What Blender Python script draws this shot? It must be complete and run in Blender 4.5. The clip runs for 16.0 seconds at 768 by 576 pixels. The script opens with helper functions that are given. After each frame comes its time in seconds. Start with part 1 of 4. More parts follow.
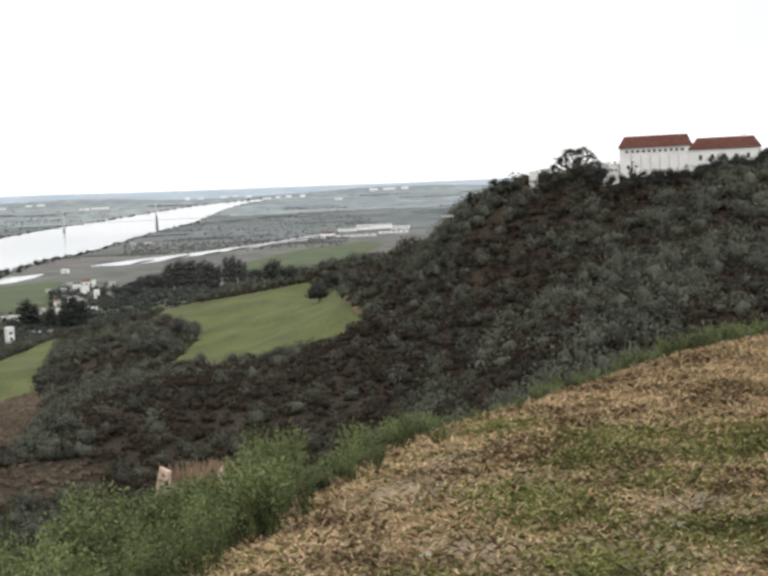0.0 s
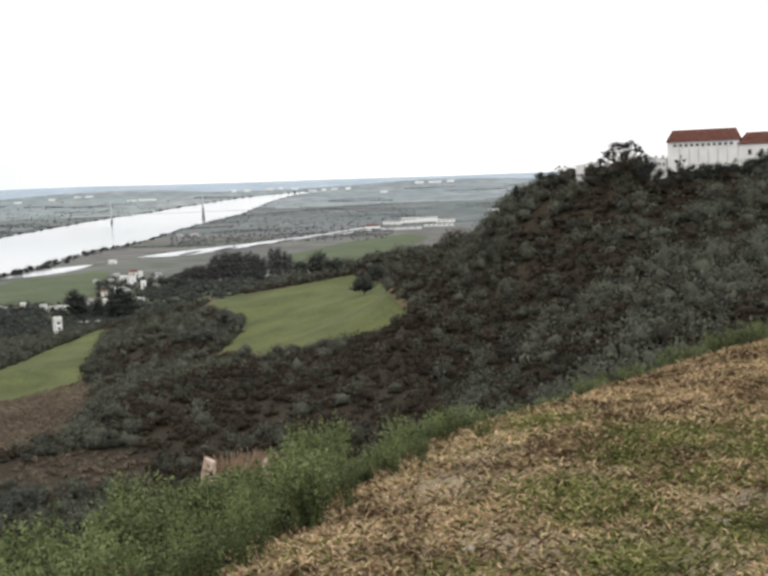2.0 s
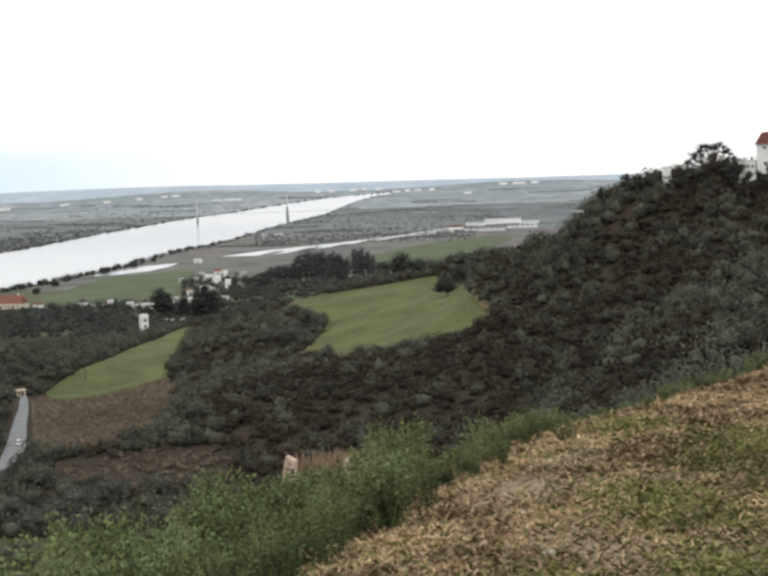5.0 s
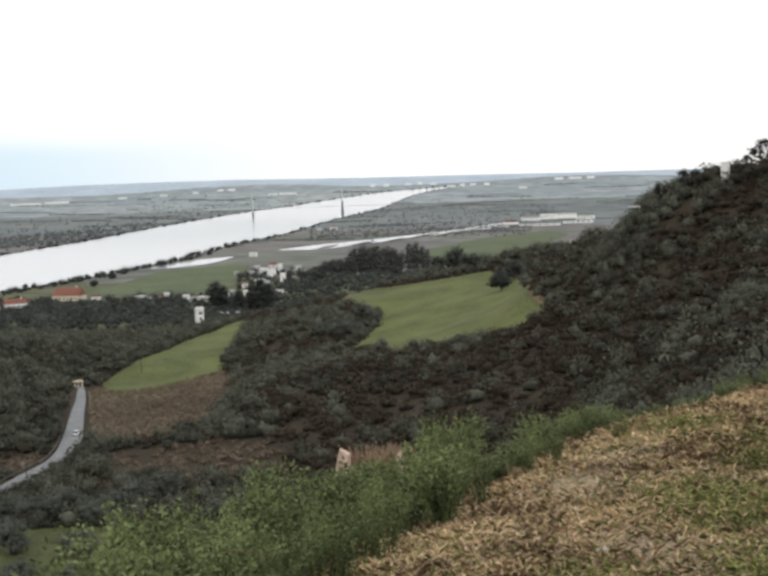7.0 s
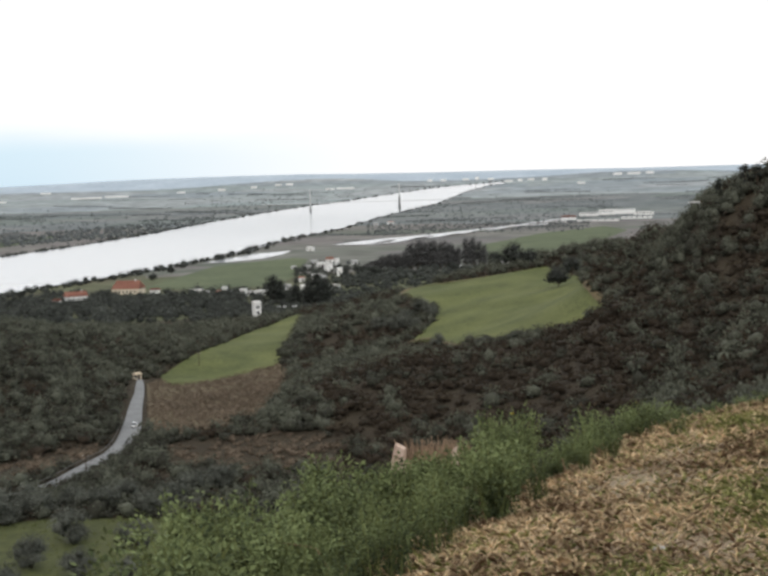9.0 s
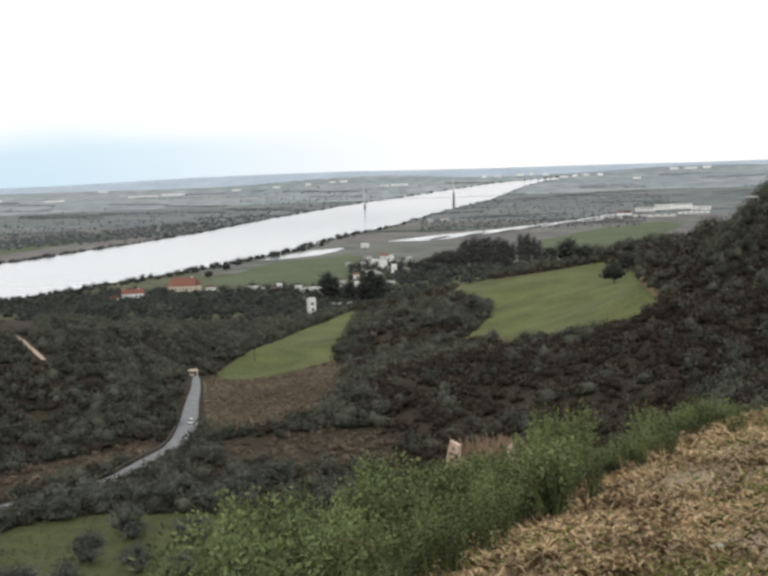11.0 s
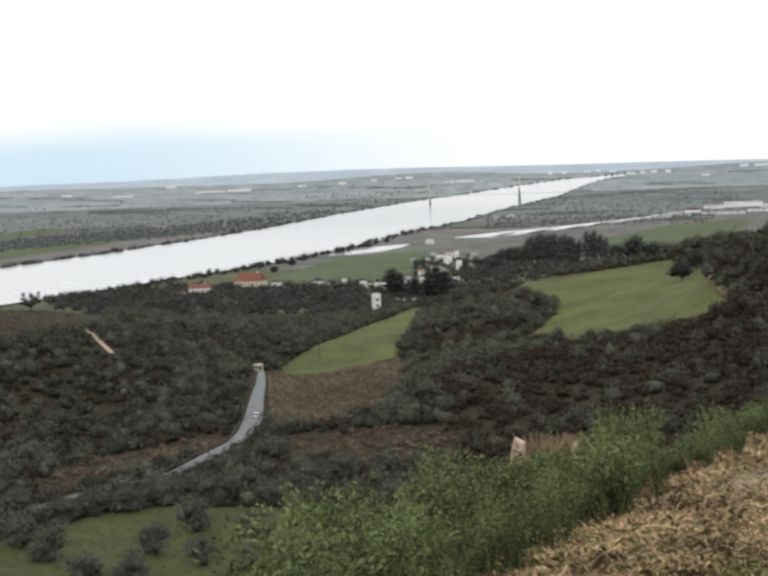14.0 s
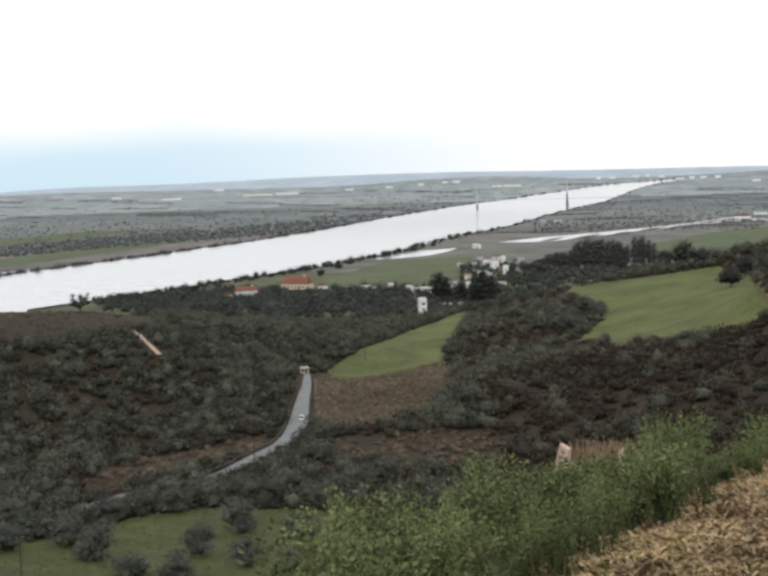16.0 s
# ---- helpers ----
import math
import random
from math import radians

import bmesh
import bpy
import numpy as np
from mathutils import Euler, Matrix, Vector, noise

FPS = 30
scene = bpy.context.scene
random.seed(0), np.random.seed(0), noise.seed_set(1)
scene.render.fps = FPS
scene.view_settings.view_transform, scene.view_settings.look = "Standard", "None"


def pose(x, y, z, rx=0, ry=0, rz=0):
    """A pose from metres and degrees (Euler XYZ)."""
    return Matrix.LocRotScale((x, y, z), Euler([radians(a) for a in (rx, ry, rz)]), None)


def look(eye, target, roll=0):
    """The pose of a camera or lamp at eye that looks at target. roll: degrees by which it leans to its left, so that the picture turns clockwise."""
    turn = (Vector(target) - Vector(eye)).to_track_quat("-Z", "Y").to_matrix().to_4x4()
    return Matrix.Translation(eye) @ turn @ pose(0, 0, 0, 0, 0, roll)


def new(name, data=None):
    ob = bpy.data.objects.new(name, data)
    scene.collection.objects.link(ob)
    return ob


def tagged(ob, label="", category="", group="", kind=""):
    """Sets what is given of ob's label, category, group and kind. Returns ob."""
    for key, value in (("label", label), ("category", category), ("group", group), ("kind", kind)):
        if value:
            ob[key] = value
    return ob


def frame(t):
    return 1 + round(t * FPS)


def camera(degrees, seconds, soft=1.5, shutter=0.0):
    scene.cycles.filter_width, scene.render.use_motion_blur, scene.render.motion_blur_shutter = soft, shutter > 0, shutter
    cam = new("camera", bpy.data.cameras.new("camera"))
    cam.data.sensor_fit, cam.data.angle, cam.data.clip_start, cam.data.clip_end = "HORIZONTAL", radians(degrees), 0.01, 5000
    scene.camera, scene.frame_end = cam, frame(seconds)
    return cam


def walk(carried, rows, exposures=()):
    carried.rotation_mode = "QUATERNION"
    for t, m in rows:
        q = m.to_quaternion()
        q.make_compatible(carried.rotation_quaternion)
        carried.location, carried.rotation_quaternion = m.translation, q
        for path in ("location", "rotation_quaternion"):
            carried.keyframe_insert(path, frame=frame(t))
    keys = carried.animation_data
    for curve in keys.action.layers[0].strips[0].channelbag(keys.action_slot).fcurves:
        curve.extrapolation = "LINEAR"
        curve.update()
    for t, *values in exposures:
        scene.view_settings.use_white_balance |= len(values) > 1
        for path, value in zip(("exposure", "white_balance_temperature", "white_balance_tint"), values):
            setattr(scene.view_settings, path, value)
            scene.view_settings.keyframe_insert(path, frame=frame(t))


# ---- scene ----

# ---------------------------------------------------------------- camera: it turns on the spot, held by hand at eye height
EYE = 92.0
cam = camera(33.56, 16.0, soft=3.1)
ROWS = [
    (0.0, 85.346, 2.677, -9.670), (0.5, 85.252, 2.517, -9.154), (1.0, 85.151, 2.574, -8.617), (1.5, 85.127, 2.463, -8.065),
    (2.0, 85.118, 2.397, -7.620), (2.5, 85.069, 2.350, -7.152), (3.0, 85.061, 2.209, -6.652), (3.5, 85.135, 2.138, -6.068),
    (4.0, 85.219, 2.194, -5.386), (4.5, 85.298, 2.170, -4.599), (7.0, 85.143, 1.946, -1.405), (7.5, 85.072, 1.870, -0.768),
    (8.0, 85.033, 1.932, -0.168), (8.5, 85.040, 1.890, 0.506), (9.0, 84.996, 1.836, 1.159), (11.5, 84.923, 2.211, 4.103),
    (12.0, 84.929, 2.171, 4.576), (12.5, 84.971, 2.333, 5.054), (13.0, 84.944, 2.057, 5.582), (13.5, 84.909, 2.193, 6.057),
    (14.0, 84.866, 2.090, 6.522), (14.5, 84.882, 2.038, 6.843), (15.0, 84.853, 1.863, 7.294), (15.5, 84.919, 1.816, 7.913),
    (16.0, 85.114, 1.799, 8.638),
]
walk(cam, [(t, pose(0, 0, EYE, rx, ry, rz)) for t, rx, ry, rz in ROWS], exposures=[(0.0, -0.17), (2.5, -0.23), (5.0, -0.32), (8.0, -0.38), (16.0, -0.40)])

# ---------------------------------------------------------------- light: an overcast sky with a thin blue gap
SUN_UP, SUN_ROUND = 42.0, 158.0
world = bpy.data.worlds.new("sky")
scene.world = world
world.use_nodes = True
wn, wl = world.node_tree.nodes, world.node_tree.links
wn.clear()
sky = wn.new("ShaderNodeTexSky")
sky.sky_type, sky.sun_disc = "NISHITA", False
sky.sun_elevation, sky.sun_rotation = radians(SUN_UP), radians(SUN_ROUND)
sky_bg = wn.new("ShaderNodeBackground")
sky_bg.inputs["Strength"].default_value = 0.15
wl.new(sky.outputs[0], sky_bg.inputs["Color"])
coord = wn.new("ShaderNodeTexCoord")
stretch = wn.new("ShaderNodeMapping")
stretch.inputs["Scale"].default_value = (1.6, 1.6, 9.0)
stretch.inputs["Location"].default_value = (0.4, 0.1, 0.25)
cloud_noise = wn.new("ShaderNodeTexNoise")
cloud_noise.inputs["Scale"].default_value = 1.7
cloud_noise.inputs["Detail"].default_value = 5.0
split = wn.new("ShaderNodeSeparateXYZ")
wl.new(coord.outputs["Generated"], stretch.inputs["Vector"])
wl.new(coord.outputs["Generated"], split.inputs[0])
wl.new(stretch.outputs[0], cloud_noise.inputs["Vector"])


def world_range(source, a0, a1, b0, b1):
    node = wn.new("ShaderNodeMapRange")
    node.interpolation_type = "SMOOTHSTEP"
    for key, v in zip(("From Min", "From Max", "To Min", "To Max"), (a0, a1, b0, b1)):
        node.inputs[key].default_value = v
    wl.new(source, node.inputs["Value"])
    return node.outputs[0]


def world_math(kind, first, second):
    node = wn.new("ShaderNodeMath")
    node.operation = kind
    for q, v in enumerate((first, second)):
        if isinstance(v, (int, float)):
            node.inputs[q].default_value = v
        else:
            wl.new(v, node.inputs[q])
    return node.outputs[0]


# the cloud sheet thins to a blue veil low in the sky, away from the sun
wavy = world_math("ADD", split.outputs["Z"], world_math("MULTIPLY", world_math("SUBTRACT", cloud_noise.outputs["Fac"], 0.5), 0.05))
low = world_range(wavy, 0.018, 0.058, 1.0, 0.0)
away = world_range(split.outputs["X"], -0.36, 0.06, 1.0, 0.0)
gaps = world_range(cloud_noise.outputs["Fac"], 0.34, 0.46, 0.07, 0.0)
# a torn hole in the sheet above the ridge
beside = world_range(split.outputs["X"], 0.355, 0.43, 0.0, 0.55)
above = world_range(wavy, 0.070, 0.10, 0.0, 1.0)
hole = world_math("MULTIPLY", beside, above)
veil = world_math("MAXIMUM", world_math("MULTIPLY", low, away), world_math("MAXIMUM", gaps, hole))
cloud_bg = wn.new("ShaderNodeBackground")
cloud_bg.inputs["Color"].default_value = (1.0, 0.99, 0.98, 1)
cloud_bg.inputs["Strength"].default_value = 1.4
veil_bg = wn.new("ShaderNodeBackground")
veil_bg.inputs["Color"].default_value = (0.63, 0.81, 0.94, 1)
veil_bg.inputs["Strength"].default_value = 1.42
thin = wn.new("ShaderNodeMixShader")
thin.inputs["Fac"].default_value = 0.12
wl.new(veil_bg.outputs[0], thin.inputs[1])
wl.new(sky_bg.outputs[0], thin.inputs[2])
sky_mix = wn.new("ShaderNodeMixShader")
wout = wn.new("ShaderNodeOutputWorld")
wl.new(veil, sky_mix.inputs["Fac"])
wl.new(cloud_bg.outputs[0], sky_mix.inputs[1])
wl.new(thin.outputs[0], sky_mix.inputs[2])
wl.new(sky_mix.outputs[0], wout.inputs["Surface"])

sun_data = bpy.data.lights.new("sun", "SUN")
sun_data.energy, sun_data.angle, sun_data.color = 1.5, radians(14), (1.0, 0.96, 0.9)
sun = new("sun", sun_data)
to_sun = Vector((math.sin(radians(SUN_ROUND)) * math.cos(radians(SUN_UP)), math.cos(radians(SUN_ROUND)) * math.cos(radians(SUN_UP)), math.sin(radians(SUN_UP))))
sun.matrix_world = look(to_sun * 300 + Vector((0, 0, EYE)), (0, 0, EYE))


# ---------------------------------------------------------------- materials
def material(name, dark, light, scale, rough=0.9, bump=0.0, fine=6.0, tint=False, island=False, spec=0.2, metal=0.0, each=0.0):
    """Two colours mixed by noise at two scales (metres), with optional per-clump tint and relief."""
    m = bpy.data.materials.new(name)
    m.use_nodes = True
    n, l = m.node_tree.nodes, m.node_tree.links
    b = n["Principled BSDF"]
    b.inputs["Roughness"].default_value, b.inputs["Metallic"].default_value = rough, metal
    b.inputs["Specular IOR Level"].default_value = spec
    geo = n.new("ShaderNodeNewGeometry")
    big, small = n.new("ShaderNodeTexNoise"), n.new("ShaderNodeTexNoise")
    big.inputs["Scale"].default_value, small.inputs["Scale"].default_value = 1 / scale, fine / scale
    big.inputs["Detail"].default_value, small.inputs["Detail"].default_value = 3, 5
    for t in (big, small):
        l.new(geo.outputs["Position"], t.inputs["Vector"])
    add = n.new("ShaderNodeMath")
    add.operation = "ADD"
    l.new(big.outputs["Fac"], add.inputs[0])
    l.new(small.outputs["Fac"], add.inputs[1])
    value = add.outputs[0]
    for source in ([("tint", 0.9)] if tint else []) + ([("island", 0.22)] if island else []) + ([("each", each)] if each else []):
        if source[0] == "tint":
            at = n.new("ShaderNodeAttribute")
            at.attribute_name = "tint"
            out = at.outputs["Fac"]
        elif source[0] == "each":
            out = n.new("ShaderNodeObjectInfo").outputs["Random"]
        else:
            out = geo.outputs["Random Per Island"]
        mul = n.new("ShaderNodeMath")
        mul.operation = "MULTIPLY_ADD"
        mul.inputs[1].default_value = source[1]
        mul.inputs[2].default_value = -source[1] / 2
        l.new(out, mul.inputs[0])
        more = n.new("ShaderNodeMath")
        more.operation = "ADD"
        l.new(value, more.inputs[0])
        l.new(mul.outputs[0], more.inputs[1])
        value = more.outputs[0]
    ramp = n.new("ShaderNodeMapRange")
    ramp.inputs["From Min"].default_value, ramp.inputs["From Max"].default_value = 0.65, 1.35
    l.new(value, ramp.inputs["Value"])
    mix = n.new("ShaderNodeMix")
    mix.data_type = "RGBA"
    mix.inputs["A"].default_value, mix.inputs["B"].default_value = (*dark, 1), (*light, 1)
    l.new(ramp.outputs[0], mix.inputs["Factor"])
    l.new(mix.outputs["Result"], b.inputs["Base Color"])
    if bump:
        bp = n.new("ShaderNodeBump")
        bp.inputs["Strength"].default_value, bp.inputs["Distance"].default_value = 0.6, bump
        l.new(small.outputs["Fac"], bp.inputs["Height"])
        l.new(bp.outputs[0], b.inputs["Normal"])
    return m


M_DRY = material("dry_grass_ground", (0.15, 0.115, 0.075), (0.40, 0.325, 0.235), 0.5, bump=0.03, fine=14)
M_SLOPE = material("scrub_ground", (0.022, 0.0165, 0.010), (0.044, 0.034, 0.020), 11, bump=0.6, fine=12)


def field_material(name, colours, size, lean=0.3):
    """Farmland: a patchwork of plots (size in metres), each with its own cover, with worn edges and mottling."""
    m = bpy.data.materials.new(name)
    m.use_nodes = True
    n, l = m.node_tree.nodes, m.node_tree.links
    b = n["Principled BSDF"]
    b.inputs["Roughness"].default_value, b.inputs["Specular IOR Level"].default_value = 0.95, 0.1
    geo = n.new("ShaderNodeNewGeometry")
    wobble, place = n.new("ShaderNodeTexNoise"), n.new("ShaderNodeVectorMath")
    wobble.inputs["Scale"].default_value, wobble.inputs["Detail"].default_value = 1 / 90, 4
    place.operation = "MULTIPLY_ADD"
    place.inputs[1].default_value = (size * 0.35, size * 0.35, 0)
    l.new(geo.outputs["Position"], wobble.inputs["Vector"])
    l.new(wobble.outputs["Color"], place.inputs[0])
    l.new(geo.outputs["Position"], place.inputs[2])
    turn = n.new("ShaderNodeMapping")
    turn.inputs["Rotation"].default_value = (0, 0, lean)
    turn.inputs["Scale"].default_value = (0.45 / size, 1 / size, 0)
    l.new(place.outputs[0], turn.inputs["Vector"])
    plots = n.new("ShaderNodeTexVoronoi")
    plots.inputs["Scale"].default_value = 1.0
    l.new(turn.outputs[0], plots.inputs["Vector"])
    pick = n.new("ShaderNodeSeparateColor")
    l.new(plots.outputs["Color"], pick.inputs[0])
    ramp = n.new("ShaderNodeValToRGB")
    while len(ramp.color_ramp.elements) < len(colours):
        ramp.color_ramp.elements.new(0.5)
    for q, c in enumerate(colours):
        ramp.color_ramp.elements[q].position = q / (len(colours) - 1)
        ramp.color_ramp.elements[q].color = (*c, 1)
    l.new(pick.outputs[0], ramp.inputs["Fac"])
    mottle, span = n.new("ShaderNodeTexNoise"), n.new("ShaderNodeMapRange")
    mottle.inputs["Scale"].default_value, mottle.inputs["Detail"].default_value = 1 / 45, 6
    l.new(geo.outputs["Position"], mottle.inputs["Vector"])
    span.inputs["From Min"].default_value, span.inputs["From Max"].default_value = 0.3, 0.7
    span.inputs["To Min"].default_value, span.inputs["To Max"].default_value = 0.72, 1.25
    l.new(mottle.outputs["Fac"], span.inputs["Value"])
    shade = n.new("ShaderNodeVectorMath")
    shade.operation = "SCALE"
    l.new(ramp.outputs[0], shade.inputs[0])
    l.new(span.outputs[0], shade.inputs["Scale"])
    l.new(shade.outputs[0], b.inputs["Base Color"])
    return m


# plain, far fields and hills: distance haze mixed into the colours, paler and bluer outward
M_PLAIN = field_material("hazed_plain_fields", [(0.130, 0.145, 0.146), (0.165, 0.178, 0.177), (0.140, 0.167, 0.154), (0.190, 0.192, 0.192), (0.130, 0.148, 0.150), (0.160, 0.171, 0.177)], 150)
M_PALE = field_material("hazed_far_fields", [(0.211, 0.242, 0.259), (0.279, 0.299, 0.303), (0.230, 0.268, 0.270), (0.304, 0.319, 0.325), (0.201, 0.237, 0.259)], 190)
M_FAR = material("hazed_far_hills", (0.30, 0.36, 0.42), (0.42, 0.48, 0.54), 120, fine=6)
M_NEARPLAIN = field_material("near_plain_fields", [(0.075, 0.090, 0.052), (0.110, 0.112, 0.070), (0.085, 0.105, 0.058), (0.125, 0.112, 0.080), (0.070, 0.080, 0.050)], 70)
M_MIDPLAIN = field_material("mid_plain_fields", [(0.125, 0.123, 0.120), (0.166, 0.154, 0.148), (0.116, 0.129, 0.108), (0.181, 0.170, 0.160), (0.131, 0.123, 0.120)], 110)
M_FIELD = material("meadow_grass", (0.046, 0.060, 0.020), (0.138, 0.148, 0.052), 22, bump=0.15, fine=17)
# water base colour raised to pale blue-white, carrying part of the sky's reflection
M_WATER = material("sky_pale_water", (0.39, 0.415, 0.45), (0.47, 0.495, 0.53), 60, rough=0.15, bump=0.02, fine=40, spec=0.6)
M_ROAD = material("road_asphalt", (0.15, 0.155, 0.16), (0.24, 0.245, 0.25), 5, fine=10)
M_SCRUB = material("scrub_leaf", (0.030, 0.030, 0.022), (0.100, 0.107, 0.080), 9, fine=16, bump=0.25, tint=True, island=True)
M_TREE = material("dark_tree_leaf", (0.030, 0.033, 0.029), (0.080, 0.086, 0.075), 7, fine=12, bump=0.2, tint=True, island=True)
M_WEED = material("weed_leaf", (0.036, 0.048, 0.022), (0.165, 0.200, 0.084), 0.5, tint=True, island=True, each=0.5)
M_BARK = material("bark", (0.05, 0.04, 0.03), (0.13, 0.10, 0.075), 0.4)
M_WHITE = material("white_render", (0.72, 0.71, 0.69), (0.87, 0.865, 0.85), 3)
M_TILE = material("clay_roof_tile", (0.16, 0.065, 0.050), (0.27, 0.125, 0.095), 2, fine=9, bump=0.03)
M_TILE_SUN = material("faded_roof_tile", (0.30, 0.135, 0.10), (0.43, 0.215, 0.16), 2, fine=9, bump=0.03)
M_CREAM = material("cream_render", (0.60, 0.50, 0.38), (0.74, 0.66, 0.53), 3)
M_GLASS = material("dark_window_glass", (0.03, 0.035, 0.04), (0.06, 0.07, 0.08), 2, rough=0.1, spec=0.6)

# ---------------------------------------------------------------- the shape of the land
# heights over the river: bearing from the lookout (degrees, clockwise from +y), distance, height
HILL = [(21, 430, 90.5), (23.5, 425, 91), (27, 400, 90), (17, 445, 87), (14.4, 455, 84), (13.4, 465, 80.5), (12.2, 495, 75), (10.4, 585, 63.5),
        (7.8, 800, 45), (20, 300, 64), (13, 400, 56), (13, 300, 42), (20, 220, 52), (26, 300, 66), (10, 260, 38), (6, 430, 30), (5, 330, 27)]
BEYOND = [(17, 520, 79), (21, 500, 86), (25, 490, 87), (14, 530, 72), (14, 660, 50), (20, 620, 74), (26, 600, 80), (10.5, 860, 34), (9, 1050, 4), (20, 1000, 20), (35, 450, 88), (60, 300, 84)]
SHELF = [(9.2, 490, 38.6), (8.2, 520, 37.5), (7.5, 600, 34.5), (6.5, 760, 34), (5, 640, 29.5), (5, 520, 25.6), (3, 650, 25), (3, 540, 21), (1, 660, 21), (1, 560, 17.6), (1.0, 770, 26), (-0.8, 700, 22.5), (4.4, 480, 25.5), (0, 460, 24), (-3, 430, 22), (0, 330, 19)]
VALLEY = [(-12.4, 575, 8), (-12.1, 500, 9), (-13.1, 410, 9.7), (-14.9, 370, 11), (-16.7, 350, 12), (-21, 320, 13.7), (-20, 290, 14), (-26, 260, 16),
          (-13.3, 240, 17), (-5, 740, 7), (-5.2, 650, 9.5), (-9, 450, 12), (-5, 340, 16), (-20, 180, 24), (0, 190, 27), (-8, 120, 38), (14, 150, 40)]
SPUR = [(-25.5, 560, 38.5), (-21.5, 580, 35), (-16.2, 630, 22), (-24, 400, 15), (-19.7, 370, 11.5), (-19.9, 520, 33), (-19, 480, 27), (-25, 830, 1),
        (-16, 830, 1), (-4, 900, 0), (4, 950, 2), (-36, 520, 39), (-40, 250, 30), (-60, 150, 60), (180, 120, 91), (110, 200, 90), (-110, 150, 78)]
survey = [(d * math.sin(radians(b)), d * math.cos(radians(b)), h) for b, d, h in HILL + BEYOND + SHELF + VALLEY + SPUR]
known = np.array(survey)
SIZE = 300.0


def bend(d2):
    return np.where(d2 > 1e-12, d2 * np.log(np.maximum(d2, 1e-12)) * 0.5, 0.0)


pairs = ((known[:, None, :2] - known[None, :, :2]) / SIZE)
system = np.zeros((len(known) + 3, len(known) + 3))
system[:-3, :-3] = bend((pairs ** 2).sum(-1)) + 0.002 * np.eye(len(known))
system[:-3, -3:-1], system[:-3, -1] = known[:, :2] / SIZE, 1
system[-3:, :-3] = system[:-3, -3:].T
sheet = np.linalg.solve(system, np.r_[known[:, 2], 0, 0, 0])
EDGE_X, EDGE_Y, EDGE_R = 13.67, -1.56, 15.2    # the round edge of the grassy lookout


def smooth(a, b, v):
    s = np.clip((v - a) / (b - a), 0, 1)
    return s * s * (3 - 2 * s)


def ripple(x, y, size, seed=0.0):
    return (np.sin(x / size + 1.7 * np.sin(y / size * 0.7 + seed) + seed) + np.sin(y / size * 1.13 + 1.3 * np.sin(x / size * 0.8 + 2 * seed) + 2.1)) * 0.5


def height(x, y):
    """The ground's height at x, y (arrays or numbers)."""
    x, y = np.asarray(x, float), np.asarray(y, float)
    r = np.hypot(x, y)
    d2 = ((x[..., None] - known[:, 0]) ** 2 + (y[..., None] - known[:, 1]) ** 2) / SIZE ** 2
    land = bend(d2) @ sheet[:-3] + (x * sheet[-3] + y * sheet[-2]) / SIZE + sheet[-1]
    land = land + ripple(x, y, 23) * 1.0 + ripple(x, y, 9, 1) * 0.4
    far = EYE * np.clip((r - 2500) / 2400, 0, 1.05) ** 2
    rise = np.interp(np.degrees(np.arctan2(x, y)), (-26, -22, -18, -12, -5, 1.4, 10), (-0.12, 0.02, 0.05, 0.16, 0.2, 0.1, 0.0)) + 0.02 * ripple(x, y, 210, 4)
    far = far + 4900 * np.radians(rise) * smooth(4650, 4915, r)
    land = land + (far - land) * smooth(820, 960 + 190 * smooth(-0.2, 0.05, x / np.maximum(y, 1)), r + 260 * np.clip(-x / np.maximum(y, 1), -0.6, 0.0))
    past = np.hypot(x - EDGE_X, y - EDGE_Y) - EDGE_R
    near = EYE - 1.6 + 0.035 * ripple(x, y, 0.9) + 0.02 * ripple(x, y, 0.33, 2) - 0.6 * (np.sqrt(np.maximum(past + 0.4, 0) ** 2 + 1.0) - 1.0)
    return near + (land - near) * smooth(25, 95, r)


def spot(bearing, dip):
    """Where the line of sight at that bearing and dip (degrees) meets the ground."""
    b, s = radians(bearing), math.tan(radians(-dip))
    r = np.geomspace(40, 4900, 6000)
    over = EYE - s * r - height(r * math.sin(b), r * math.cos(b))
    k = int(np.argmax(over < 0)) or len(r) - 1
    return r[k] * math.sin(b), r[k] * math.cos(b)


def ground_grid():
    inside, outside = np.arange(-33, 33, 0.19), np.linspace(33, 327, 60)
    az = np.radians(np.r_[inside, outside[:-1] if outside[-1] >= 327 else outside])
    rr = np.r_[0.0, 0.5, np.geomspace(1.2, 4380, 320), np.linspace(4396, 4930, 44)]
    a, r = np.meshgrid(az, rr)
    return a, r


def mesh_object(name, verts, faces, mats, index=None, smooth_faces=True):
    me = bpy.data.meshes.new(name)
    me.from_pydata(verts, [], faces)
    for m in mats:
        me.materials.append(m)
    if index is not None:
        me.polygons.foreach_set("material_index", index)
    me.polygons.foreach_set("use_smooth", [smooth_faces] * len(me.polygons))
    me.update()
    return new(name, me)


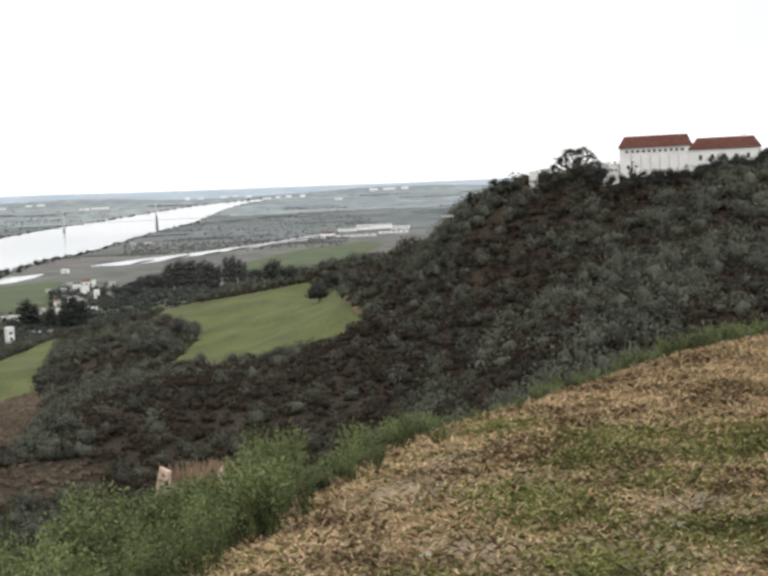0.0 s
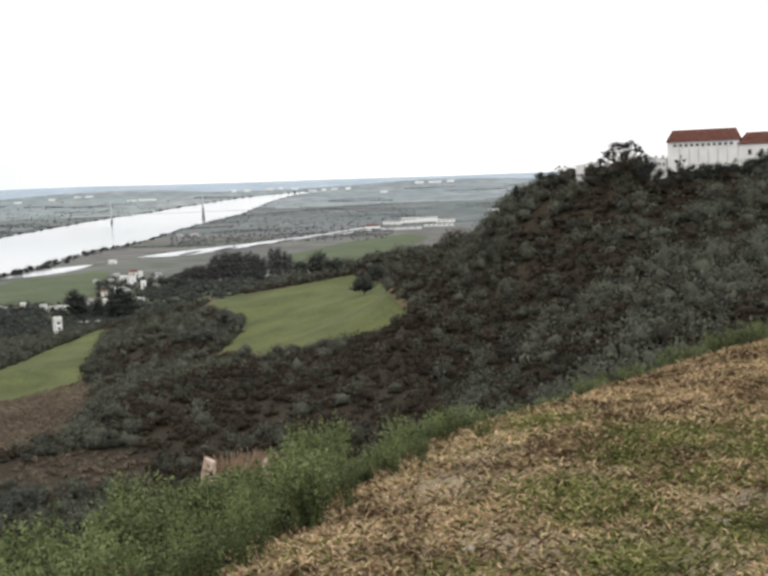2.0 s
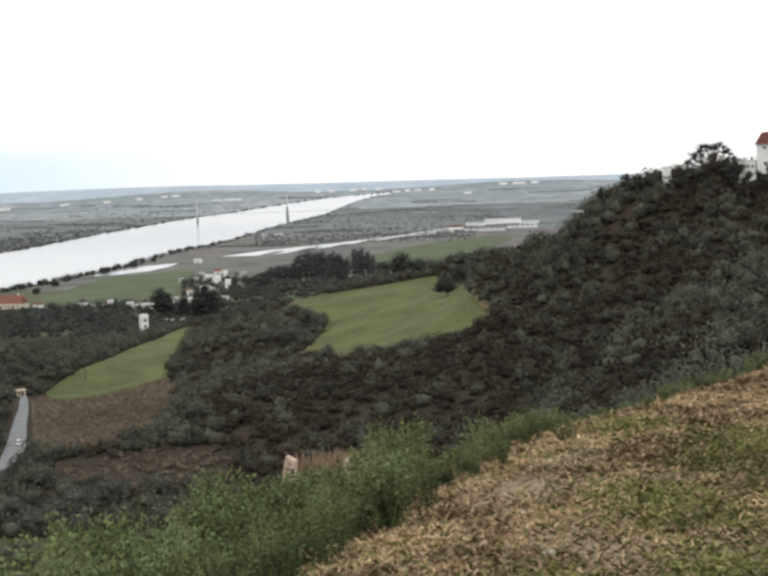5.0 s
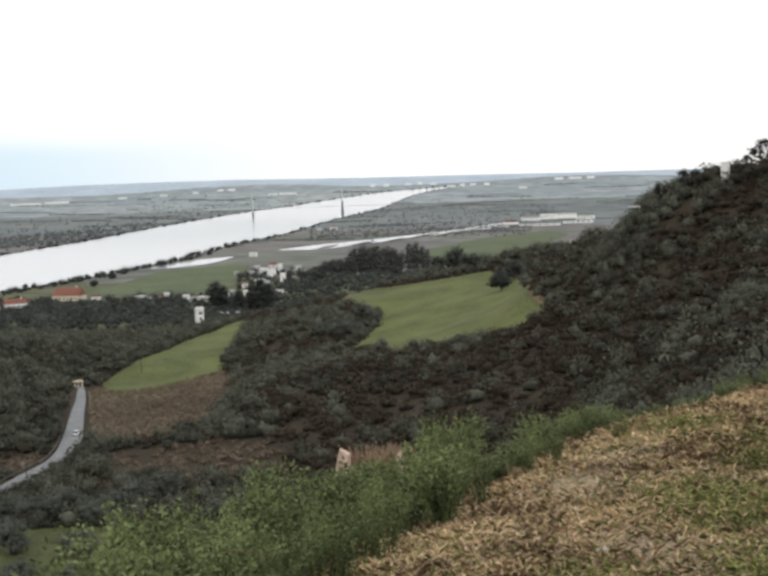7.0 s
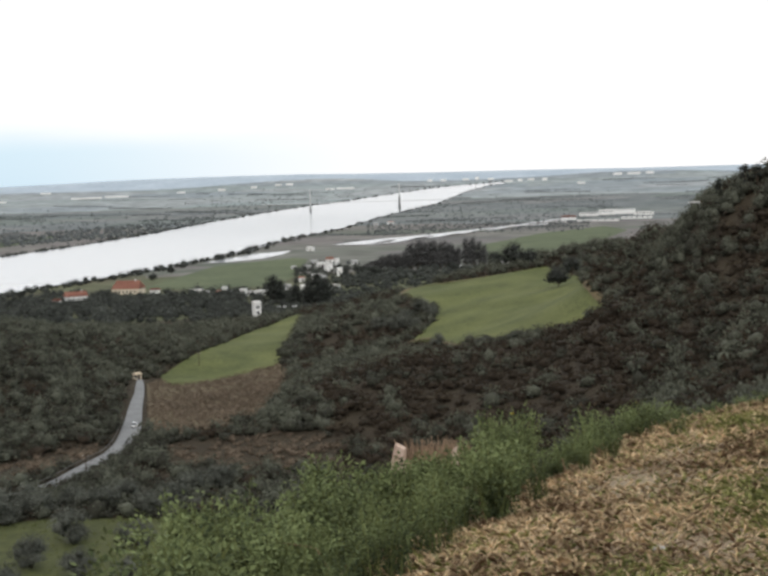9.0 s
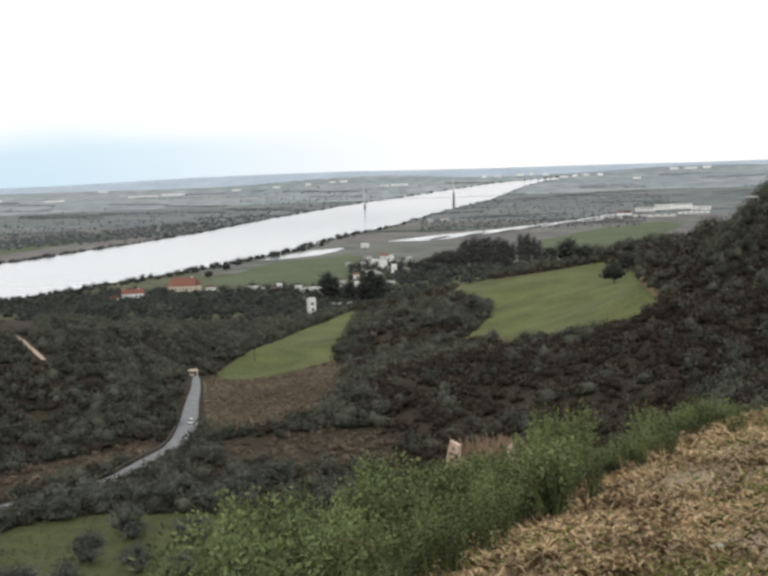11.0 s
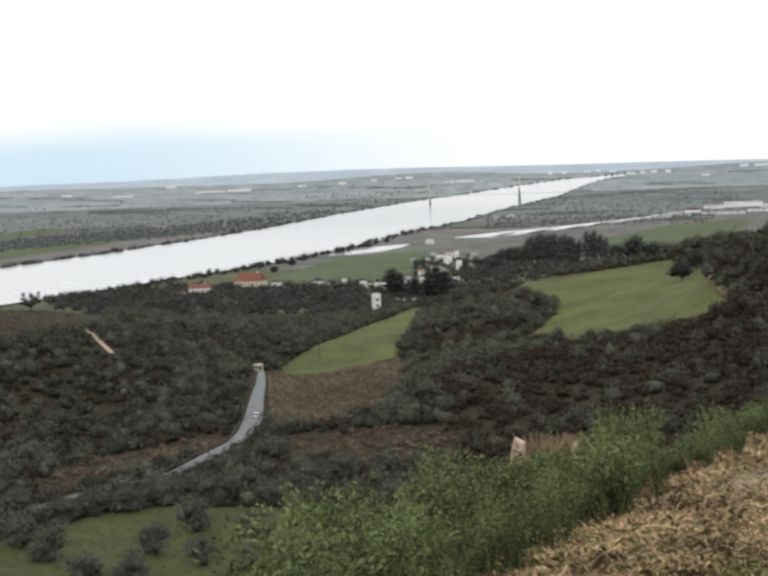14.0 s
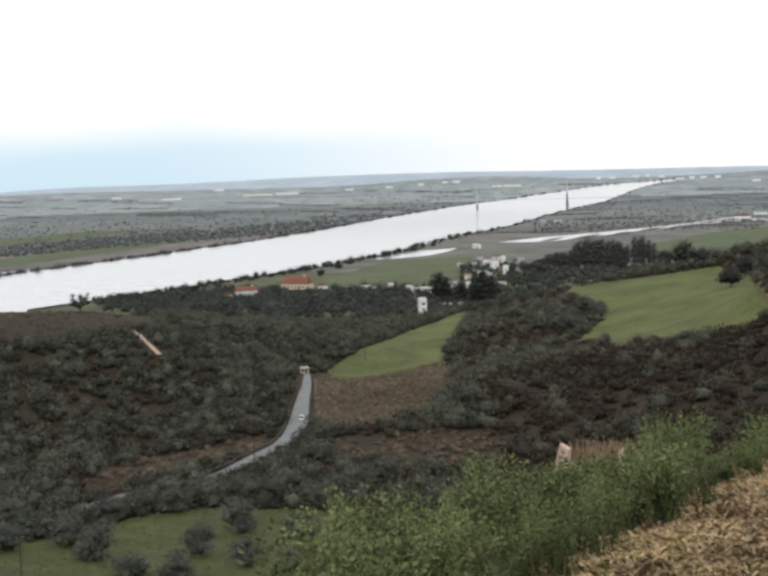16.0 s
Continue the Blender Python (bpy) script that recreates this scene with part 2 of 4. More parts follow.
a, r = ground_grid()
gx, gy = r * np.sin(a), r * np.cos(a)
gz = height(gx, gy)
nr, na = a.shape
i, j = np.meshgrid(np.arange(nr - 1), np.arange(na), indexing="ij")
k = (j + 1) % na
faces = np.stack([i * na + j, (i + 1) * na + j, (i + 1) * na + k, i * na + k], -1).reshape(-1, 4)
cx, cy = gx.ravel()[faces].mean(1), gy.ravel()[faces].mean(1)
cr, past = np.hypot(cx, cy), np.hypot(cx - EDGE_X, cy - EDGE_Y) - EDGE_R
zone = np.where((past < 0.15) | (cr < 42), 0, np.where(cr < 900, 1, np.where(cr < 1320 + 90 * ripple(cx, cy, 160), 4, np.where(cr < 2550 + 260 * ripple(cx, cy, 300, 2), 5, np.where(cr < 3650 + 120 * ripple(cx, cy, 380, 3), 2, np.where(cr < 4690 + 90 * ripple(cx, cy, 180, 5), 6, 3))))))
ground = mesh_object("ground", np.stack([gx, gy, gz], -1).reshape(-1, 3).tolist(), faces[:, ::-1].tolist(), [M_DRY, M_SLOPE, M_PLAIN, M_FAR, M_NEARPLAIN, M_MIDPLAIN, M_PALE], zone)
tagged(ground, "dry grassy lookout above scrub hills and a flat river plain", "ground", kind="structure")


def inside_poly(px, py, poly):
    """Which of the points lie in the polygon."""
    hit = np.zeros(len(px), bool)
    for (x0, y0), (x1, y1) in zip(poly, poly[1:] + poly[:1]):
        cross = (y0 > py) != (y1 > py)
        hit ^= cross & (px < (x1 - x0) * (py - y0) / np.where(cross, y1 - y0, 1) + x0)
    return hit


def closest(p, a, b):
    """The point of the segment a-b nearest to p."""
    d = b - a
    return a + d * min(max((p - a).dot(d) / max(d.dot(d), 1e-9), 0), 1)


def draped(name, poly, mat, lift, step, label, category):
    """A patch of ground cover laid over the land inside a polygon."""
    xs, ys = [p[0] for p in poly], [p[1] for p in poly]
    gx, gy = np.meshgrid(np.arange(min(xs), max(xs) + step, step), np.arange(min(ys), max(ys) + step, step))
    ok = inside_poly(gx.ravel(), gy.ravel(), poly).reshape(gx.shape)
    n = gx.shape[1]
    for q in np.ndindex(gx.shape):
        if not ok[q]:
            here = Vector((gx[q], gy[q]))
            best = min((closest(here, Vector(p), Vector(e)) for p, e in zip(poly, poly[1:] + poly[:1])), key=lambda v: (v - here).length)
            if (best - here).length < 1.5 * step:
                gx[q], gy[q] = best
    gz = height(gx, gy) + lift
    quads = [(i * n + j, i * n + j + 1, (i + 1) * n + j + 1, (i + 1) * n + j) for i in range(gx.shape[0] - 1) for j in range(n - 1)
             if ok[i, j] or ok[i + 1, j] or ok[i, j + 1] or ok[i + 1, j + 1]]
    ob = mesh_object(name, np.stack([gx, gy, gz], -1).reshape(-1, 3).tolist(), quads, [mat])
    return tagged(ob, label, category, kind="structure")


def ribbon(name, line, width, mat, lift, label, category, steps=12, taper=1.0):
    """A strip laid over the land along a line of points."""
    pts = []
    line = [Vector(p) for p in line]
    for p0, p1, p2, p3 in zip([line[0]] + line, line, line[1:], line[2:] + [line[-1]]):
        for s in range(steps):
            t = s / steps
            pts.append(0.5 * (2 * p1 + (p2 - p0) * t + (2 * p0 - 5 * p1 + 4 * p2 - p3) * t * t + (3 * p1 - p0 - 3 * p2 + p3) * t ** 3))
    pts.append(line[-1])
    verts, quads = [], []
    for q, p in enumerate(pts):
        d = (pts[min(q + 1, len(pts) - 1)] - pts[max(q - 1, 0)]).normalized()
        side = Vector((-d.y, d.x))
        for s in (-1, -0.5, 0, 0.5, 1):
            v = p + side * s * width / 2 * (taper + (1 - taper) * min(1, q / 40))
            verts.append((v.x, v.y, float(height(p.x, p.y)) * 0.6 + float(height(v.x, v.y)) * 0.4 + lift - 0.1 * s * s))
        if q:
            quads += [((q - 1) * 5 + e, (q - 1) * 5 + e + 1, q * 5 + e + 1, q * 5 + e) for e in range(4)]
    ob = mesh_object(name, verts, quads, [mat])
    return tagged(ob, label, category, kind="structure"), pts


# ---------------------------------------------------------------- river
NEAR_BANK = [(-34, -5.6), (-29, -5.45), (-25.5, -5.3), (-19.4, -4.73), (-12.9, -4.0), (-11.2, -3.8), (-9.7, -3.55), (-7.5, -3.2), (-5.3, -2.65), (-3.1, -2.28), (-0.86, -1.70), (0.25, -1.5), (1.35, -1.25), (2.35, -0.84), (3.5, -0.56), (4.2, -0.5)]
FAR_BANK = [(-34, -4.3), (-29, -3.98), (-25.5, -3.68), (-19.3, -3.11), (-14.97, -2.65), (-11.8, -2.26), (-8.5, -1.74), (-5.2, -1.3), (-3.04, -1.07), (-0.83, -0.81), (1.4, -0.56), (4.2, -0.42)]


def bank(rows):
    b, e = zip(*rows)
    t = np.linspace(-34, 4.2, 130)
    return [spot(v, w) for v, w in zip(t, np.interp(t, b, e))]


near_bank, far_bank = bank(NEAR_BANK), bank(FAR_BANK)
verts, quads = [], []
for q, (p0, p1) in enumerate(zip(near_bank, far_bank)):
    for s in np.linspace(0, 1, 9):
        x, y = p0[0] + (p1[0] - p0[0]) * s, p0[1] + (p1[1] - p0[1]) * s
        verts.append((x, y, EYE * max((math.hypot(x, y) - 2500) / 2400, 0) ** 2 + 1.2))
    if q:
        quads += [((q - 1) * 9 + e, (q - 1) * 9 + e + 1, q * 9 + e + 1, q * 9 + e) for e in range(8)]
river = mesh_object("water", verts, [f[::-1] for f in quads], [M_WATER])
tagged(river, "broad pale river reflecting the white overcast sky", "river", kind="structure")

# ---------------------------------------------------------------- fields, road and track
FIELD_A = [spot(*p) for p in [(-0.7, -5.45), (-0.08, -5.08), (1.25, -4.9), (3.46, -4.63), (5.98, -4.25), (6.9, -4.6), (7.49, -4.72), (7.8, -5.27), (8.34, -5.61), (9.2, -6.05), (9.29, -6.38), (8.1, -6.47), (6.7, -6.89),
                              (5.4, -7.19), (4.16, -7.42), (3.06, -7.55), (2.17, -7.66), (1.83, -7.8), (1.29, -7.62), (0.74, -7.5), (-0.27, -7.58), (0.3, -7.08), (0.98, -6.55), (1.0, -6.0), (0.4, -5.65)]]
FIELD_B = [spot(*p) for p in [(-11.6, -8.55), (-10.99, -8.27), (-10.31, -7.85), (-8.96, -7.35), (-7.39, -6.78), (-6.27, -6.43), (-5.04, -6.02), (-5.17, -6.57), (-5.63, -7.22), (-6.04, -7.76), (-6.21, -8.3), (-7.44, -8.56), (-8.56, -8.78), (-9.9, -8.95), (-11.0, -8.98)]]
draped("field_upper", FIELD_A, M_FIELD, 0.5, 5, "sloping green meadow among dark scrub", "field")
draped("field_lower", FIELD_B, M_FIELD, 0.5, 5, "narrow green meadow in the valley", "field")
M_EARTH = material("field_margin_earth", (0.085, 0.075, 0.035), (0.17, 0.125, 0.075), 5)
DIRT = [spot(*p) for p in [(7.55, -4.9), (8.0, -5.4), (8.7, -5.75), (9.45, -6.0), (9.3, -6.35), (8.7, -6.15), (8.0, -5.75), (7.6, -5.3)]]
draped("dirt_margin", DIRT, M_EARTH, 1.1, 3, "bare reddish earth along the field margin", "bare earth")
ribbon("field_margin", [spot(*p) for p in [(-0.75, -5.5), (-0.1, -5.12), (1.25, -4.94), (3.4, -4.68)]], 3.2, M_EARTH, 1.2, "thin bare earth track along the upper meadow edge", "bare earth")
ribbon("field_foot", [spot(*p) for p in [(-0.3, -7.56), (0.8, -7.46), (1.8, -7.76), (2.6, -7.58), (3.6, -7.46)]], 3.4, M_EARTH, 1.2, "thin bare earth strip along the lower meadow edge", "bare earth")
DRY_BED = [spot(*p) for p in [(-12.1, -8.85), (-11.5, -8.6), (-11.0, -8.9), (-9.9, -8.88), (-8.56, -8.7), (-7.44, -8.48), (-6.2, -8.22), (-5.6, -8.6), (-6.4, -9.7), (-7.2, -10.6), (-8.6, -10.9), (-12.1, -11.2)]]
draped("dry_grass_bed", DRY_BED, material("dry_valley_grass", (0.080, 0.066, 0.040), (0.135, 0.110, 0.068), 14, fine=9, bump=0.3), 0.3, 5, "tawny dead grass between the lower meadow and the reeds", "dry grass")
ROAD = [spot(*p) for p in [(-12.40, -8.66), (-12.43, -9.1), (-12.64, -9.85), (-12.80, -10.5), (-13.05, -11.15), (-13.5, -11.66), (-14.35, -12.1), (-15.2, -12.47), (-16.3, -12.93), (-18.4, -13.33), (-20.5, -13.62), (-21.3, -13.76), (-27, -14.6)]]
road, road_line = ribbon("road", ROAD, 6.4, M_ROAD, 0.6, "pale grey asphalt road winding through the valley", "road", taper=0.38)
TRACK = [spot(*p) for p in [(-20.0, -6.4), (-19.5, -6.9), (-18.95, -7.5)]]
_, track_line = ribbon("dirt_track", TRACK, 2.0, material("pale_earth", (0.34, 0.25, 0.19), (0.48, 0.38, 0.30), 4), 0.6, "short pale dirt track on the scrub spur", "track")

POND_A = [spot(*p) for p in [(-9.4, -3.6), (-7.1, -3.28), (-5.4, -3.2), (-5.9, -3.36), (-6.7, -3.5), (-8.2, -3.6)]]
POND_B = [spot(*p) for p in [(-3.6, -3.0), (-1.8, -2.83), (1.0, -2.66), (4.6, -2.36), (6.6, -2.12), (7.4, -2.14), (5.9, -2.36), (4.6, -2.48), (1.0, -2.8), (-0.6, -2.96), (-1.8, -3.04)]]
POND_C = [spot(*p) for p in [(-25.9, -3.54), (-23.4, -3.4), (-23.6, -3.5), (-25.9, -3.64)]]
SPITS = [(-1.2, -2.93, 1.5), (0.4, -2.82, 1.7), (1.8, -2.73, 1.4), (3.1, -2.58, 1.8), (4.4, -2.47, 1.5), (5.6, -2.32, 1.6), (6.4, -2.22, 1.2)]
for b, e, w in SPITS:
    rim = [spot(b + w / 2 * math.cos(a) + 0.12 * math.sin(3 * a), e + 0.058 * w * math.cos(a) + 0.017 * math.sin(a) * (1.3 + math.sin(2 * a))) for a in np.linspace(0, math.tau, 14)[:-1]]
    draped("mud_spit", rim, M_MIDPLAIN, 0.9, 10, "low muddy spit breaking the shallow floodwater", "mud")
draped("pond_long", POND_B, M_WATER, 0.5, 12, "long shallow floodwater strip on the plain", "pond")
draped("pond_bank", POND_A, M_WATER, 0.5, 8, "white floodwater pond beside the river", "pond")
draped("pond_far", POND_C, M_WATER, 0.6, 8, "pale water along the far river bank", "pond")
GREENS = [
    [(-12.2, -4.62), (-8.8, -3.75), (-5.3, -3.52), (-4.7, -3.6), (-5.2, -4.3), (-6.2, -4.75), (-9, -4.8)],
    [(2.6, -3.3), (5.8, -2.75), (8.6, -2.5), (9.6, -2.7), (8.0, -3.3), (6.2, -4.0), (3.4, -4.05)],
    [(-28, -3.2), (-22, -2.55), (-19, -2.38), (-15.5, -2.1), (-16, -2.3), (-20, -2.75), (-25, -3.25), (-28, -3.5)],
    [(-28, -2.2), (-21.4, -1.85), (-20, -1.95), (-24, -2.3), (-28, -2.5)],
]
M_CROP = material("plain_crop", (0.056, 0.076, 0.040), (0.112, 0.130, 0.070), 60, fine=9)
for rows in GREENS:
    draped("crop_field", [spot(*p) for p in rows], M_CROP, 0.35, 14, "flat green crop field on the river plain", "field")

# ---------------------------------------------------------------- makers of things
rng = np.random.default_rng(7)
M_OLIVE = material("olive_leaf", (0.056, 0.060, 0.050), (0.170, 0.178, 0.150), 4, fine=10, bump=0.1, tint=True, island=True)
M_REED = material("dry_reed", (0.078, 0.060, 0.043), (0.180, 0.140, 0.102), 12, tint=True, island=True)
M_STRAW = material("straw", (0.160, 0.100, 0.058), (0.92, 0.73, 0.485), 0.3, tint=True, island=True)
M_GREEN = material("green_grass", (0.11, 0.125, 0.042), (0.40, 0.41, 0.16), 0.5, tint=True, island=True)
M_STONE = material("pink_masonry", (0.36, 0.24, 0.18), (0.68, 0.54, 0.45), 0.25, bump=0.02)
M_CONCRETE = material("concrete", (0.42, 0.42, 0.42), (0.60, 0.60, 0.59), 8)
M_DARKCON = material("weathered_concrete", (0.09, 0.09, 0.09), (0.17, 0.17, 0.16), 8)
M_METAL = material("galvanised_steel", (0.35, 0.36, 0.37), (0.5, 0.51, 0.52), 1, rough=0.45, metal=0.6)
M_WOOD = material("weathered_wood", (0.045, 0.035, 0.028), (0.11, 0.09, 0.07), 0.5)
M_PAINT = material("pale_car_paint", (0.70, 0.71, 0.72), (0.78, 0.79, 0.80), 2, rough=0.3, spec=0.5)
M_RUBBER = material("tyre_rubber", (0.015, 0.015, 0.015), (0.03, 0.03, 0.03), 0.3)
M_YELLOW = material("yellow_flower", (0.55, 0.42, 0.03), (0.75, 0.62, 0.08), 0.1)


def thing(name, at, turn=0.0, label="", category="", group="", kind=""):
    ob = new(name)
    ob.matrix_world = pose(*at, 0, 0, turn)
    return tagged(ob, label, category, group, kind)


def part(name, bm, mat, parent, label="", flat=True):
    me = bpy.data.meshes.new(name)
    bm.to_mesh(me)
    bm.free()
    me.materials.append(mat)
    ob = new(name, me)
    ob.parent = parent
    return tagged(ob, label)


def box(size, at, bevel=0.0, bm=None):
    bm = bm or bmesh.new()
    made = bmesh.ops.create_cube(bm, size=1, matrix=Matrix.LocRotScale(Vector(at), None, Vector(size)))
    if bevel:
        edges = list({e for v in made["verts"] for e in v.link_edges})
        bmesh.ops.bevel(bm, geom=edges, offset=bevel, segments=1, affect="EDGES")
    return bm


def tube(bm, points, radii, sides=6):
    """A tapered tube through points."""
    rings = []
    for q, (p, rad) in enumerate(zip(points, radii)):
        p = Vector(p)
        d = Vector(points[min(q + 1, len(points) - 1)]) - Vector(points[max(q - 1, 0)])
        u = d.orthogonal().normalized()
        w = d.normalized().cross(u)
        rings.append([bm.verts.new(p + (u * math.cos(s * math.tau / sides) + w * math.sin(s * math.tau / sides)) * rad) for s in range(sides)])
    for r0, r1 in zip(rings, rings[1:]):
        for s in range(sides):
            bm.faces.new((r0[s], r0[(s + 1) % sides], r1[(s + 1) % sides], r1[s]))
    bm.faces.new(rings[0][::-1])
    bm.faces.new(rings[-1])
    return bm


def triangles(name, verts, tris, tint, mats):
    """A mesh straight from arrays, with a per-point tint."""
    me = bpy.data.meshes.new(name)
    me.vertices.add(len(verts))
    me.vertices.foreach_set("co", np.asarray(verts, np.float32).ravel())
    me.loops.add(3 * len(tris))
    me.loops.foreach_set("vertex_index", np.asarray(tris, np.int32).ravel())
    me.polygons.add(len(tris))
    me.polygons.foreach_set("loop_start", np.arange(len(tris), dtype=np.int32) * 3)
    me.attributes.new("tint", "FLOAT", "POINT").data.foreach_set("value", np.asarray(tint, np.float32))
    for m in mats:
        me.materials.append(m)
    me.update(calc_edges=True)
    return me


ball = bmesh.new()
bmesh.ops.create_icosphere(ball, subdivisions=2, radius=1)
ROUND = np.array([v.co for v in ball.verts]), np.array([[v.index for v in f.verts] for f in ball.faces])
ball.free()
ball = bmesh.new()
bmesh.ops.create_icosphere(ball, subdivisions=1, radius=1)
COARSE = np.array([v.co for v in ball.verts]), np.array([[v.index for v in f.verts] for f in ball.faces])
ball.free()


def foliage(name, blobs, mat, tufts=20, tuft=0.3, core=0.85, rough=0.16, ball=COARSE, core_shade=0.0):
    """Leafy clumps: a lumpy core with loose sprays of leaves. blobs: rows of x, y, z, half width, half height, tint."""
    blobs = np.asarray(blobs, float)
    BALL_V, BALL_F = ball
    n, nv = len(blobs), len(BALL_V)
    lump = core * (1 + rough * rng.standard_normal((n, nv, 1)))
    size = np.stack([blobs[:, 3], blobs[:, 3], blobs[:, 4]], -1)[:, None]
    verts = blobs[:, None, :3] + BALL_V[None] * lump * size
    tris = (BALL_F[None] + (np.arange(n) * nv)[:, None, None]).reshape(-1, 3)
    # core tinted darker than the sprays: the clump's inner shade, put into its colour
    tint = np.repeat(blobs[:, 5] * 0.8 - core_shade, nv)
    d = rng.standard_normal((n, tufts, 3))
    d[..., 2] = np.abs(d[..., 2]) * 1.1 - 0.25
    d /= np.linalg.norm(d, axis=-1, keepdims=True)
    mid = blobs[:, None, :3] + d * size * (1.1 * rng.uniform(0.12, 1.08, (n, tufts, 1)) ** 0.5)
    u, w = rng.standard_normal((2, n, tufts, 3))
    u /= np.linalg.norm(u, axis=-1, keepdims=True)
    w /= np.linalg.norm(w, axis=-1, keepdims=True)
    s = tuft * blobs[:, None, 3:4] * rng.uniform(0.5, 1.2, (n, tufts, 1))
    quad = np.stack([mid - w * s * 0.55, mid + w * s * 0.55, mid + (u * 0.75 + d * 0.5) * s * 1.05], 2).reshape(-1, 3)
    q = np.arange(n * tufts)[:, None] * 3 + n * nv
    tris = np.r_[tris, q + [0, 1, 2]]
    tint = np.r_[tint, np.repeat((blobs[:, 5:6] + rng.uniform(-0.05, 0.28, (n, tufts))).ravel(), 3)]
    me = triangles(name, np.r_[verts.reshape(-1, 3), quad], tris, tint, [mat])
    me.polygons.foreach_set("use_smooth", np.arange(len(tris)) < n * len(BALL_F))
    return me


def on_ground(x, y):
    return float(height(x, y))


# ---------------------------------------------------------------- scrub over hills and valley
def near_line(px, py, line, reach):
    near = np.zeros(len(px), bool)
    for p in line:
        near |= (px - p[0]) ** 2 + (py - p[1]) ** 2 < reach ** 2
    return near


MEADOW = [spot(*p) for p in [(-30, -14.9), (-24, -14.9), (-20, -14.45), (-16, -14.35), (-12, -14.7), (-8, -15.0), (-8, -18.5), (-30, -18.5)]]
M_MEADOW = material("valley_meadow", (0.040, 0.047, 0.019), (0.090, 0.098, 0.037), 9, fine=6, bump=0.05)
draped("meadow", MEADOW, M_MEADOW, 0.3, 6, "green valley meadow dotted with olive trees", "field")
REEDS = [[spot(*p) for p in rows] for rows in (
    [(-11.9, -9.5), (-10.2, -9.5), (-8, -9.35), (-6.2, -8.9), (-5.8, -9.2), (-6.6, -10.2), (-8.6, -11.0), (-11.9, -11.2)],
    [(-11.8, -11.6), (-6, -11.3), (-3, -11.8), (-4, -12.9), (-11, -12.7)],
    [(-24, -13.2), (-19.5, -11.9), (-14.5, -11.3), (-14, -11.7), (-17.5, -12.6), (-22, -13.5)],
    [(-28, -5.4), (-20.6, -5.6), (-20, -6.3), (-23.5, -6.6), (-28, -6.4)])]
COUNT = 30500
dist = np.sqrt(rng.uniform(200 ** 2, 830 ** 2, COUNT))
part_of = rng.random(COUNT)
turn = np.radians(np.where(part_of < 0.14, rng.uniform(-29, -5, COUNT), np.where(part_of < 0.30, rng.uniform(8.5, 27, COUNT), rng.uniform(-29, 29.5, COUNT))))
sx, sy = dist * np.sin(turn), dist * np.cos(turn)
clear = inside_poly(sx, sy, FIELD_A) | inside_poly(sx, sy, FIELD_B) | inside_poly(sx, sy, MEADOW)
clear |= near_line(sx, sy, [(p.x, p.y) for p in road_line], 5.2) | near_line(sx, sy, [(p.x, p.y) for p in track_line], 4.5)
for rows in REEDS + [DRY_BED]:
    clear |= inside_poly(sx, sy, rows)
hall_ground = [(d * math.sin(radians(b)), d * math.cos(radians(b))) for b, d in ((19, 421), (26.4, 414), (26.4, 450), (19, 460))]
clear |= inside_poly(sx, sy, hall_ground)
lee = ((turn > radians(11)) & (dist > 540)) | ((turn < radians(-20)) & (dist > 590)) | ((turn < radians(-15)) & (dist > 770)) | ((turn > radians(15)) & (dist > 475))
clear |= lee & (rng.random(COUNT) < 0.93)
clear |= (turn < radians(-19)) & (dist > 545)
sx, sy, dist, turn = sx[~clear], sy[~clear], dist[~clear], turn[~clear]
kindness = ripple(sx, sy, 31, 3) + 0.6 * ripple(sx, sy, 11, 5)
heath = (turn > radians(-4)) & (turn < radians(10.5)) & (dist > 285) & (dist < 500)
kindness = kindness - 0.8 * heath
half = rng.gamma(6.0, 0.36, len(sx)).clip(0.9, 3.8)
spur = turn < radians(-5)
big = rng.random(len(sx)) < np.where(spur, 0.3, np.where(kindness > 0.1, 0.42, np.where(heath, 0.07, 0.12)))
half = np.where(big, rng.uniform(2.0, 3.7, len(sx)), half * 1.12)
tall = half * rng.uniform(0.65, 1.05, len(sx)) * np.where(big, 1.15, 0.72)
tint = 0.12 + 0.1 * kindness + rng.uniform(-0.3, 0.35, len(sx)) + np.where(big, rng.uniform(0.5, 1.05, len(sx)), 0.0)
blobs = np.stack([sx, sy, height(sx, sy) + tall * 0.55, half, tall, tint], -1)
rust = ~big & (rng.random(len(sx)) < np.where(heath, 0.93, np.where(spur, 0.35, np.where(kindness < 0.2, 0.85, 0.5))))
M_RUST = material("brown_scrub_leaf", (0.028, 0.021, 0.014), (0.070, 0.053, 0.034), 9, fine=16, bump=0.25, tint=True, island=True)
tagged(new("scrub", foliage("scrub", blobs[~rust], M_SCRUB, tufts=100, tuft=0.2, core=0.6, rough=0.3, core_shade=0.45)), "dense dark grey-green scrub and olive bushes on the slopes", "scrub", kind="stuff")
tagged(new("brown_scrub", foliage("brown_scrub", blobs[rust], M_RUST, tufts=40, tuft=0.24, core=0.5, rough=0.36, core_shade=0.3)), "dry brown heathy scrub between the bushes", "scrub", kind="stuff")

